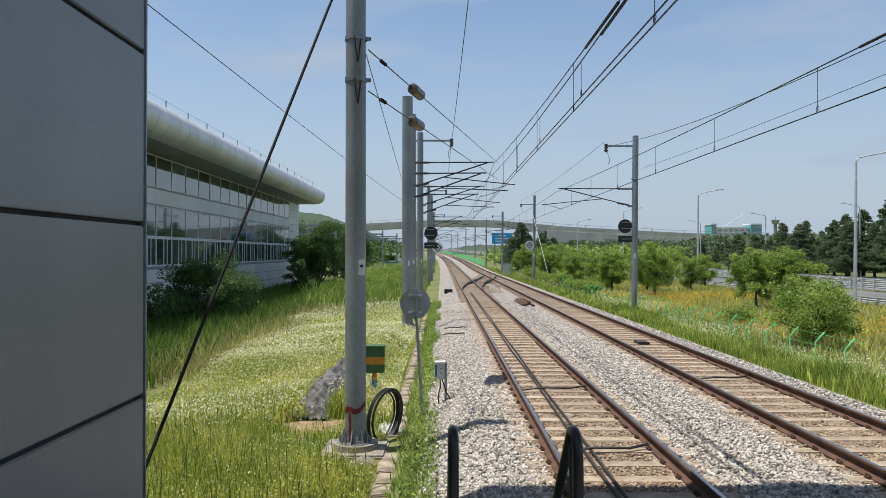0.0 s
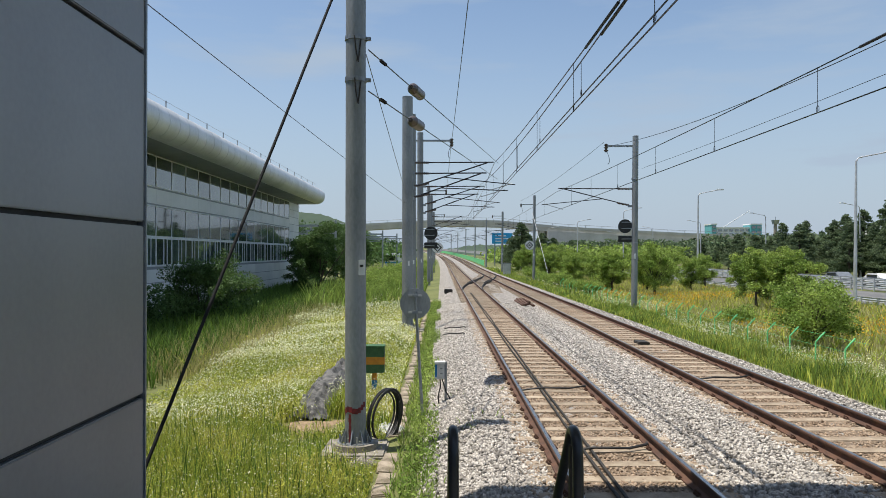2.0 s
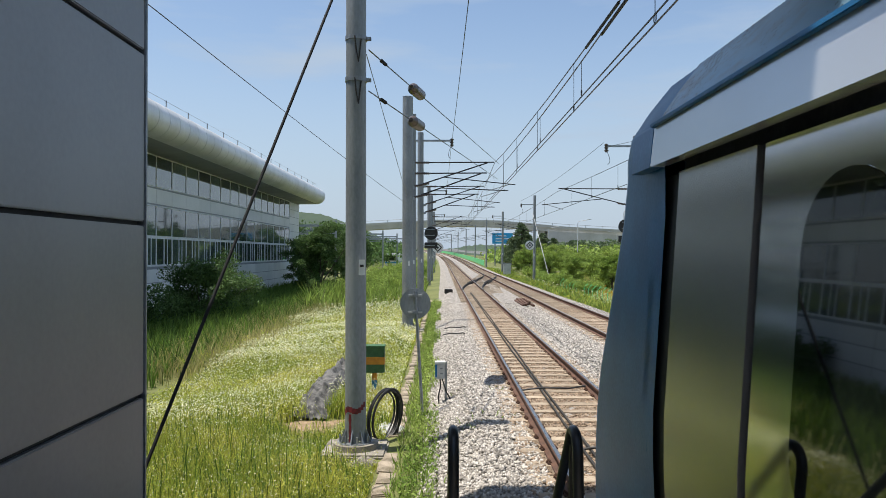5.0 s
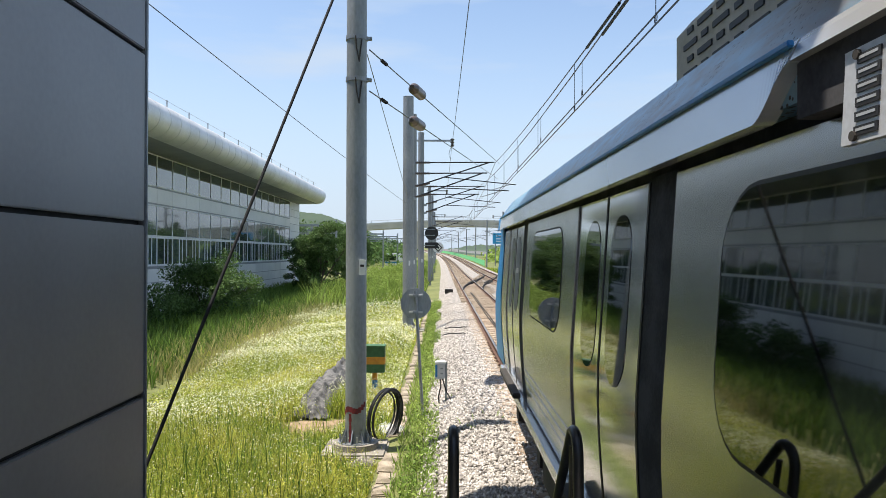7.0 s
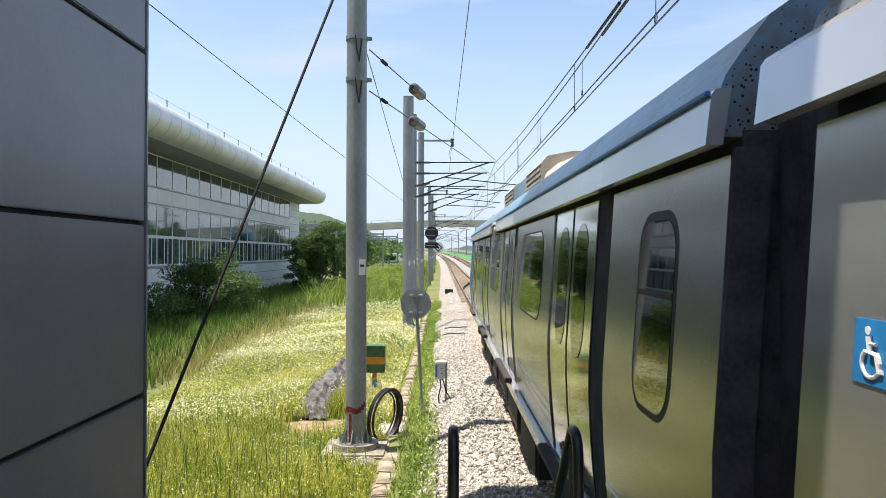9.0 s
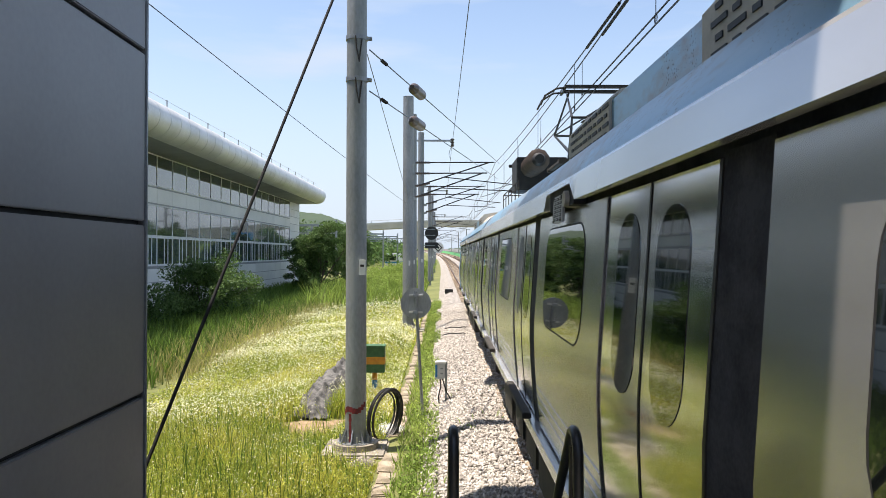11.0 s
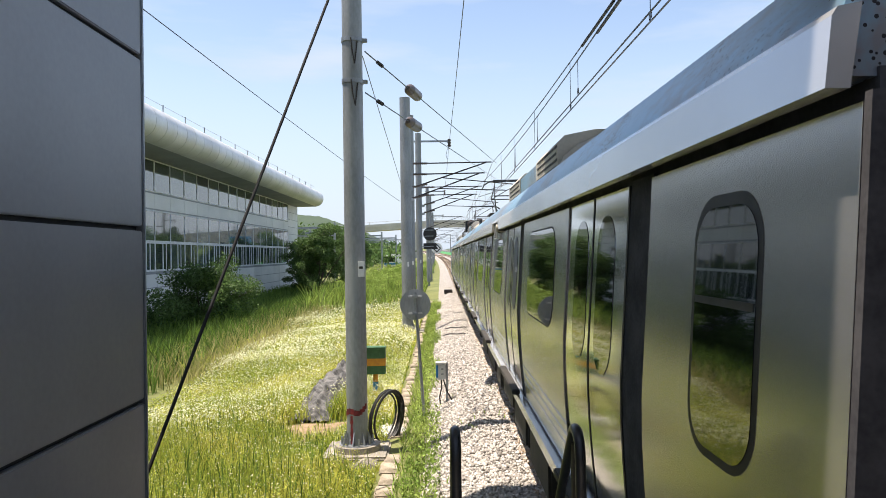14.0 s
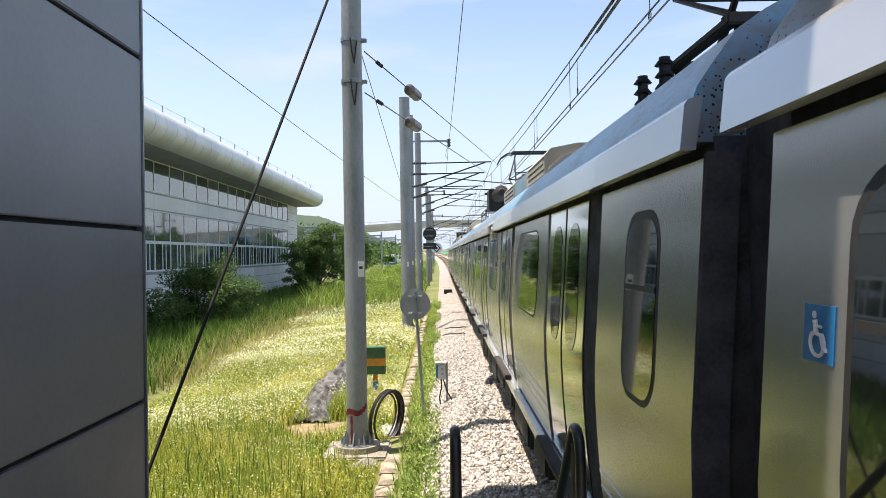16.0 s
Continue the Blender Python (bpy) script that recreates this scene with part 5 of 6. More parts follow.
        for j in range(18):
            rod(bm, (-9 + j, 0, 6.7 if j % 2 else 7.7), (-8 + j, 0, 7.7 if j % 2 else 6.7), 0.05, seg=5)
        part("lattice", bm, M_STEEL, g)


# ---- trackside things ----
def build_trackside():
    # cable trough with concrete lids
    tr = thing("cable_trough", (-0.78, 0, 0), "row of worn concrete cable trough lids beside the ballast", "cable trough", kind="structure")
    lid = mesh_of(box(bmesh.new(), -0.14, 0.14, -0.245, 0.245, -0.06, 0.0, 0.018), "lid", M_CONCPATH)
    rng = random.Random(12)
    y = 6.0
    while y < 48:
        if not 11.55 < y < 12.2:
            piece("lid", lid, tr, (rng.uniform(-0.04, 0.04), y, -0.585 + rng.uniform(-0.025, 0.012)), (rng.uniform(-0.04, 0.04), rng.uniform(-0.06, 0.06), rng.uniform(-0.09, 0.09)))
        y += 0.51
    part("trough", box(bmesh.new(), -0.2, 0.2, 4, 80, -0.95, -0.66), M_CONC, tr)
    # round sign seen from behind on a leaning post
    s = thing("round_sign", (-0.36, 13.8, -0.55), "grey back of a round sign on a leaning post", "sign")
    part("post", rod(bmesh.new(), (0, 0, -0.2), (-0.16, 0.02, 2.42), 0.03, seg=12), M_STEEL, s)
    part("disc", rod(bmesh.new(), (-0.155, 0.05, 2.17), (-0.155, 0.065, 2.17), 0.3, seg=40), M_POLE, s, "dark grey sign disc back")
    for z in (2.0, 2.33):
        part("bracket", box(bmesh.new(), -0.29, -0.02, 0.015, 0.045, z - 0.018, z + 0.018, 0.004), M_GUARD, s)
        part("clamp", box(bmesh.new(), -0.21, -0.1, -0.04, 0.04, z - 0.03, z + 0.03, 0.006), M_STEEL, s)
    # small junction box on a stake
    j = thing("junction_box", (0.03, 14.4, -0.5), "small grey junction box on a steel stake", "junction box")
    part("stake", box(bmesh.new(), 0.03, 0.08, -0.02, 0.02, -0.1, 0.9, 0.004), M_STEEL, j)
    part("foot", box(bmesh.new(), -0.06, 0.14, -0.1, 0.1, -0.02, 0.05, 0.01), M_DARK, j)
    bx = part("box", box(bmesh.new(), -0.16, 0.03, -0.09, 0.07, 0.56, 0.88, 0.012), M_GUARD, j, "light grey metal box")
    part("lid", box(bmesh.new(), -0.17, 0.05, -0.1, 0.08, 0.86, 0.91, 0.01), M_WHITE, bx)
    part("label_strip", box(bmesh.new(), -0.165, -0.12, -0.094, -0.088, 0.6, 0.85), M_BLUE, bx)
    for z in (0.66, 0.76):
        part("latch", box(bmesh.new(), -0.06, -0.01, -0.11, -0.088, z, z + 0.03, 0.004), M_STEEL, bx)
    part("cable", tube(bmesh.new(), [(-0.06, 0, 0.56), (-0.05, -0.02, 0.4), (-0.1, -0.03, 0.2), (-0.08, 0, 0.0)], 0.014, 6), M_RUBBER, j)
    part("cable", tube(bmesh.new(), [(-0.02, 0, 0.56), (0.06, -0.03, 0.3), (0.16, -0.02, 0.12), (0.2, 0.05, 0.05)], 0.014, 6), M_RUBBER, j)
    # green equipment cabinet on a post
    c = thing("trackside_cabinet", (-1.5, 15.3, -0.53), "green cabinet with orange band on a painted post", "cabinet")
    part("post", rod(bmesh.new(), (0.05, 0, -0.3), (0.05, 0, 0.6), 0.055, seg=12), M_ORANGE, c, "orange painted post")
    part("post_band", rod(bmesh.new(), (0.05, 0, 0.2), (0.05, 0, 0.4), 0.057, seg=12), M_BLUE, c, "blue painted band")
    part("body", box(bmesh.new(), -0.3, 0.27, -0.14, 0.14, 0.57, 1.12, 0.012), M_GREENBOX, c)
    part("top", box(bmesh.new(), -0.32, 0.285, -0.16, 0.16, 1.11, 1.15, 0.01), M_GREENBOX, c)
    part("band", box(bmesh.new(), -0.304, 0.274, -0.145, 0.1, 0.75, 0.91, 0.004), M_ORANGE, c)
    # cable coil leaning on its edge
    k = thing("cable_coil", (-0.98, 12.3, -0.22), "coil of black cable standing on edge", "cable coil")
    rng = random.Random(6)
    for q in range(7):
        r, ox, oy = 0.45 + rng.uniform(-0.06, 0.03), rng.uniform(-0.07, 0.07), rng.uniform(-0.05, 0.05)
        pts = [Vector((ox + 0.5 * r * math.cos(a) + 0.04 * math.sin(a), oy + 0.75 * r * math.cos(a), r * math.sin(a))) for a in np.linspace(0, 2 * math.pi, 36)]
        part("loop", tube(bmesh.new(), pts, 0.017, 6), M_RUBBER, k)
    part("cable_end", tube(bmesh.new(), [(0.2, 0.2, -0.35), (0.25, 0.1, 0.0), (0.24, 0.12, 0.2)], 0.016, 6), M_RUBBER, k)
    # tarpaulin over a low heap, with folds and netting
    bm = bmesh.new()
    n = 34
    rows = []
    for i in range(n + 1):
        row = []
        for q in range(n + 1):
            u, v = i / n * 2 - 1, q / n * 2 - 1
            e = max(0.0, 1 - u * u) ** 0.6 * max(0.0, 1 - v * v) ** 0.5
            z = 0.42 * e + 0.2 * noise.noise(Vector((u * 3, v * 5, 1))) * (0.3 + e) + 0.06 * abs(math.sin(u * 7 + v * 14 + 2 * noise.noise(Vector((u * 2, v * 2, 4)))))
            row.append(bm.verts.new((u * 0.42 + 0.12 * v, v * 3.3, z - 0.02)))
        rows.append(row)
    for a, b in zip(rows, rows[1:]):
        for q in range(n):
            bm.faces.new((a[q], a[q + 1], b[q + 1], b[q]))
    solid("tarpaulin", bm, M_TARP, "crumpled grey tarpaulin covering a low heap", "tarpaulin", loc=(-2.55, 17.2, -0.66))
    def sheet(name, cx, cy, rx, ry, h, m, label, cat, seed, kind=""):
        bm = bmesh.new()
        rr = random.Random(seed)
        ph = rr.uniform(0, 6)
        c0 = bm.verts.new((0, 0, h))
        prev = None
        rings = []
        for t in (0.35, 0.7, 1.0):
            ring = []
            for q in range(28):
                a = q / 28 * 6.2832
                w = t * (1 + 0.16 * math.sin(3 * a + ph) + 0.1 * math.sin(7 * a))
                ring.append(bm.verts.new((rx * w * math.cos(a), ry * w * math.sin(a), h * (1 - t * t) + (rr.uniform(-0.3, 0.3) * h if t < 1 else -0.03))))
            rings.append(ring)
        for q in range(28):
            bm.faces.new((c0, rings[0][q], rings[0][(q + 1) % 28]))
            for a, b in zip(rings, rings[1:]):
                bm.faces.new((a[q], b[q], b[(q + 1) % 28], a[(q + 1) % 28]))
        tagged(solid(name, bm, m, loc=(cx, cy, float(ground_z(cx, cy)))), label, cat, kind=kind)
    sheet("earth_patch", -2.4, 13.4, 1.0, 0.8, 0.05, M_DIRT, "bare orange-brown earth patch around the mast", "earth", 2, "structure")
    sheet("plastic_sheet", -0.98, 12.85, 0.3, 0.42, 0.12, M_PLASTIC, "crumpled clear plastic sheet on the ground", "plastic sheet", 3)
    sheet("stone_rubble", -1.2, 10.9, 0.25, 0.2, 0.1, M_CONC, "pale broken concrete rubble at the foundation", "rubble", 5)
    # signals from behind
    for x, y, z, off in ((-1.2, 40, 3.75, 0.6), (10.55, 38.7, 4.1, -0.48)):
        s = thing("signal", (x, y, 0), "black back of a round signal head on the mast", "railway signal", "signals")
        part("target_disc", rod(bmesh.new(), (off, -0.02, z), (off, 0.02, z), 0.38, seg=36), M_RUBBER, s, "matt black signal disc")
        part("lower_plate", box(bmesh.new(), off - 0.38, off + 0.36, -0.03, 0.03, z - 0.86, z - 0.52, 0.02), M_RUBBER, s)
        part("housing", box(bmesh.new(), off - 0.16, off + 0.16, 0.02, 0.3, z - 0.3, z + 0.3, 0.04), M_RUBBER, s)
        for q in (z - 0.12, z + 0.22, z - 0.7):
            part("bracket", box(bmesh.new(), -0.1 if off > 0 else off - 0.2, off + 0.2 if off > 0 else 0.1, -0.06, -0.03, q - 0.02, q + 0.02), M_STEEL, s)
    # diamond boards
    for x, y, z in ((10.95, 84.6, 3.6), (0.0, 71.5, 3.2)):
        s = thing("diamond_sign", (x, y, 0), "round white board with black diamond on a mast", "sign", "diamond boards")
        part("disc", rod(bmesh.new(), (-0.4, -0.02, z), (-0.4, 0.02, z), 0.55, seg=32), M_WHITE, s)
        for r, m, o in ((0.44, M_RUBBER, -0.03), (0.3, M_WHITE, -0.04), (0.14, M_RUBBER, -0.05)):
            part("diamond", rod(bmesh.new(), (-0.4, o, z), (-0.4, o + 0.008, z), r, seg=4), m, s, smooth=False)
        part("bracket", box(bmesh.new(), -0.4 if x > 5 else -1.3, 0.2, 0.02, 0.05, z - 0.03, z + 0.03), M_STEEL, s)
    # grey relay cabinet
    r = thing("relay_cabinet", (9.6, 104, 0), "light grey trackside relay cabinet on the bank", "cabinet")
    part("body", box(bmesh.new(), -0.55, 0.55, -0.4, 0.4, -0.6, 1.1, 0.03), M_GUARD, r)
    part("roof", box(bmesh.new(), -0.65, 0.65, -0.5, 0.5, 1.1, 1.22, 0.03), M_STEEL, r)
    # green fence with slanted tops
    f = thing("green_fence", (11.9, 0, -1.2), "bright green wire fence with slanted post tops", "fence")
    y = 20.8
    pm = mesh_of(tube(bmesh.new(), [(0, 0, -0.1), (0, 0, 0.98), (0.16, 0.0, 1.16), (0.3, 0, 1.3)], 0.026, 8), "fence_post", M_FENCE, True)
    while y < 90:
        piece("fence_post", pm, f, (0, y, 0))
        y += 1.66
    for z, x in ((0.15, 0), (0.5, 0), (0.9, 0), (1.22, 0.22)):
        part("fence_wire", tube(bmesh.new(), [(x, q, z) for q in np.linspace(20, 90, 30)], 0.006, 4), M_FENCE, f)
    f2 = thing("green_fence", (9.2, 0, 0), "distant bright green mesh fence along the line", "fence")
    bm = bmesh.new()
    pts = [(float(swing(q)), q, float(rise(q))) for q in np.linspace(150, 420, 30)]
    a = [bm.verts.new((x, y, z - 0.4)) for x, y, z in pts]
    b = [bm.verts.new((x, y, z + 0.75)) for x, y, z in pts]
    c = [bm.verts.new((x + 0.06, y, z + 0.75)) for x, y, z in pts]
    for i in range(29):
        bm.faces.new((a[i], a[i + 1], b[i + 1], b[i]))
        bm.faces.new((b[i], b[i + 1], c[i + 1], c[i]))
    part("mesh_panel", bm, M_FENCE, f2)


build_road()
build_bridge()
build_town()
build_trackside()
build_trees()
build_meadow()
build_stones()


# ---- train ----
CAR, PITCH, HALF = 19.5, 20.0, 1.40
CAB_DOORS, DOORS = (2.5, 7.3, 12.03, 16.77), (2.75, 7.42, 12.08, 16.77)


def side_x(z):
    """Half width of the body at height z: upright below, leaning in above the waist."""
    return float(np.interp(z, [0.9, 1.1, 1.3, 1.5, 1.7, 1.9, 2.9, 3.0], [1.335, 1.353, 1.372, 1.387, 1.396, 1.40, 1.335, 1.33]))


def wall_strip(bm, y0, y1, z0, z1, s, proud=0.0, depth=0.05, n=11):
    """A curved body panel on the side s (-1 towards the platform), y measured back from the car's nose."""
    zs = np.linspace(z0, z1, n)
    prof = [(s * (side_x(z) + proud), z) for z in zs] + [(s * (side_x(z) + proud - depth), z) for z in zs[::-1]]
    return extrude(bm, prof, -y0, -y1)


def round_panel(bm, y0, y1, z0, z1, s, proud, r=0.16, depth=0.02):
    """A curved panel with rounded corners."""
    pts = []
    for cy, cz, a0 in ((y1 - r, z1 - r, 0), (y0 + r, z1 - r, 90), (y0 + r, z0 + r, 180), (y1 - r, z0 + r, 270)):
        for k in range(7):
            a = radians(a0 + k * 15)
            pts.append((cy + r * math.cos(a), cz + r * math.sin(a)))
    # horizontal slices keep the panel on the body's curve
    zs = sorted({round(p[1], 4) for p in pts} | {round(z, 4) for z in np.linspace(z0, z1, 8)})
    lo, hi = [], []
    for z in zs:
        if z > z1 - r:
            e = r - math.sqrt(max(0, r * r - (z - z1 + r) ** 2))
        elif z < z0 + r:
            e = r - math.sqrt(max(0, r * r - (z0 + r - z) ** 2))
        else:
            e = 0
        lo.append((y0 + e, z))
        hi.append((y1 - e, z))
    outer = [[bm.verts.new((s * (side_x(z) + proud), -y, z)) for y, z in row] for row in (lo, hi)]
    inner = [[bm.verts.new((s * (side_x(z) + proud - depth), -y, z)) for y, z in row] for row in (lo, hi)]
    for k in range(len(zs) - 1):
        bm.faces.new((outer[0][k], outer[1][k], outer[1][k + 1], outer[0][k + 1]))
        bm.faces.new((inner[0][k], inner[0][k + 1], inner[1][k + 1], inner[1][k]))
        for q in (0, 1):
            bm.faces.new((outer[q][k], outer[q][k + 1], inner[q][k + 1], inner[q][k]))
    for k in (0, len(zs) - 1):
        bm.faces.new((outer[0][k], outer[1][k], inner[1][k], inner[0][k]))
    return bm


def vent_plate(parent, s, y0):
    p = part("vent_plate", wall_strip(bmesh.new(), y0, y0 + 0.42, 2.83, 3.03, s, 0.066, 0.02), M_GUARD, parent, "light metal vent plate with pressed louvres", False)
    for i in range(3):
        for j in range(6):
            yy, zz = y0 + 0.09 + i * 0.12, 2.855 + j * 0.03
            x = s * (side_x(zz) + 0.068)
            part("slot", box(bmesh.new(), x - 0.002, x + 0.002, -yy - 0.04, -yy + 0.04, zz - 0.011, zz + 0.009), M_RUBBER, p, "", False)
            part("louvre", box(bmesh.new(), x - 0.003, x + 0.004, -yy - 0.034, -yy + 0.034, zz - 0.004, zz + 0.006, 0.002), M_GUARD, p, "", False)
    for yy, zz in ((0.05, 2.845), (0.05, 3.015), (0.37, 2.845), (0.37, 3.015)):
        x = s * (side_x(zz) + 0.066)
        part("screw", rod(bmesh.new(), (x, -y0 - yy, zz), (x + s * 0.008, -y0 - yy, zz), 0.011, seg=8), M_DARK, p)
    part("valve", rod(bmesh.new(), (s * 1.3, -y0 - 0.58, 2.98), (s * 1.42, -y0 - 0.58, 2.98), 0.07, 0.055, 14), M_AC, parent, "round beige valve cap")


def pantograph(parent, y):
    p = part("pantograph", bmesh.new(), M_BLACKMETAL, parent, "black folding pantograph raised to the wire")
    bm = bmesh.new()
    for x in (-0.55, 0.55):
        for yy in (-0.5, 0.5):
            ribs(bm, (x, y + yy, 3.55), (x, y + yy, 3.85), 0.07, 4)
    box(bm, -0.65, 0.65, y - 0.56, y - 0.46, 3.85, 3.92, 0.01)
    box(bm, -0.65, 0.65, y + 0.46, y + 0.56, 3.85, 3.92, 0.01)
    for x in (-0.6, 0.6):
        box(bm, x - 0.04, x + 0.04, y - 0.5, y + 0.5, 3.86, 3.91, 0.01)
    part("base_frame", bm, M_DARK, p, "black base frame on ribbed insulators")
    for sx in (-1, 1):
        part("arm", rod(bmesh.new(), (sx * 0.35, y - 0.35, 3.92), (sx * 0.5, y + 0.75, 4.45), 0.03, 0.015, 8), M_BLACKMETAL, p)
        part("arm", rod(bmesh.new(), (sx * 0.5, y + 0.75, 4.45), (sx * 0.42, y - 0.1, 4.95), 0.018, 0.014, 8), M_BLACKMETAL, p)
        part("arm", rod(bmesh.new(), (sx * 0.35, y + 0.35, 3.92), (sx * 0.5, y - 0.75, 4.45), 0.03, 0.015, 8), M_BLACKMETAL, p)
        part("arm", rod(bmesh.new(), (sx * 0.5, y - 0.75, 4.45), (sx * 0.42, y + 0.1, 4.95), 0.018, 0.014, 8), M_BLACKMETAL, p)
    for yy in (-0.75, 0.75):
        part("arm", rod(bmesh.new(), (-0.5, y + yy, 4.45), (0.5, y + yy, 4.45), 0.018, seg=8), M_BLACKMETAL, p)
    part("arm", rod(bmesh.new(), (-0.5, y + 0.75, 4.45), (0.42, y - 0.1, 4.95), 0.014, seg=6), M_BLACKMETAL, p)
    bm = bmesh.new()
    for yy in (-0.16, 0.16):
        tube(bm, [(-0.85, y + yy, 4.74), (-0.78, y + yy, 4.88), (-0.62, y + yy, 4.98), (-0.45, y + yy, 5.0), (0.45, y + yy, 5.0), (0.62, y + yy, 4.98), (0.78, y + yy, 4.88), (0.85, y + yy, 4.74)], 0.015, 8)
        box(bm, -0.5, 0.5, y + yy - 0.035, y + yy + 0.035, 4.99, 5.03)
    for x in (-0.5, 0.5):
        box(bm, x - 0.02, x + 0.02, y - 0.16, y + 0.16, 4.95, 4.99)
    part("collector_head", bm, M_BLACKMETAL, p)
    return p


def ac_unit(parent, y0):
    u = part("air_conditioner", bmesh.new(), M_AC, parent, "beige roof air-conditioning unit with grilles")
    prof = [(-1.0, 3.5), (-1.0, 3.76), (-0.92, 3.85), (-0.6, 3.91), (0.6, 3.91), (0.92, 3.85), (1.0, 3.76), (1.0, 3.5)]
    part("casing", extrude(bmesh.new(), prof, -y0, -y0 - 1.7), M_AC, u)
    low = [(x * 0.98, min(z, 3.82)) for x, z in prof]
    part("low_casing", extrude(bmesh.new(), low, -y0 - 1.7, -y0 - 3.6), M_ROOF, u)
    part("casing", extrude(bmesh.new(), prof, -y0 - 3.6, -y0 - 5.3), M_AC, u)
    bm = bmesh.new()
    bmesh.ops.create_uvsphere(bm, u_segments=18, v_segments=10, radius=1, matrix=Matrix.Translation((0, -y0 - 5.3, 3.5)) @ Matrix.Diagonal((1.0, 0.6, 0.41, 1)))
    part("rounded_end", bm, M_AC, u)
    bm = bmesh.new()
    bmesh.ops.create_uvsphere(bm, u_segments=18, v_segments=10, radius=1, matrix=Matrix.Translation((0, -y0, 3.5)) @ Matrix.Diagonal((1.0, 0.3, 0.41, 1)))
    part("rounded_end", bm, M_AC, u)
    for a in (0.12, 3.72):
        for j in range(4):
            zz = 3.52 + j * 0.072
            yy = a + (0.05 if j % 2 else 0.0)
            k = 0
            while yy < a + 1.45:
                ln = (0.2, 0.1)[(k + j) % 2]
                x = -1.004
                part("grille_slot", box(bmesh.new(), x - 0.004, x + 0.02, -y0 - yy - ln, -y0 - yy, zz - 0.024, zz + 0.024, 0.01), M_RUBBER, u, "", False)
                yy += ln + 0.045
                k += 1


def bogie(parent, y):
    b = part("bogie", box(bmesh.new(), -1.12, 1.12, y - 1.5, y + 1.5, 0.42, 0.62, 0.04), M_DARK, parent, "dark grimy bogie frame")
    for yy in (-1.05, 1.05):
        bm = bmesh.new()
        for s in (-1, 1):
            rod(bm, (s * 0.72, y + yy, 0.43), (s * 0.86, y + yy, 0.43), 0.43, seg=28)
            rod(bm, (s * 0.66, y + yy, 0.43), (s * 0.72, y + yy, 0.43), 0.455, seg=28)
            box(bm, s * 1.02, s * 1.22, y + yy - 0.16, y + yy + 0.16, 0.3, 0.56, 0.03)
        rod(bm, (-0.8, y + yy, 0.43), (0.8, y + yy, 0.43), 0.08, seg=12)
        part("wheelset", bm, M_DARK, b, "dark steel wheelset")


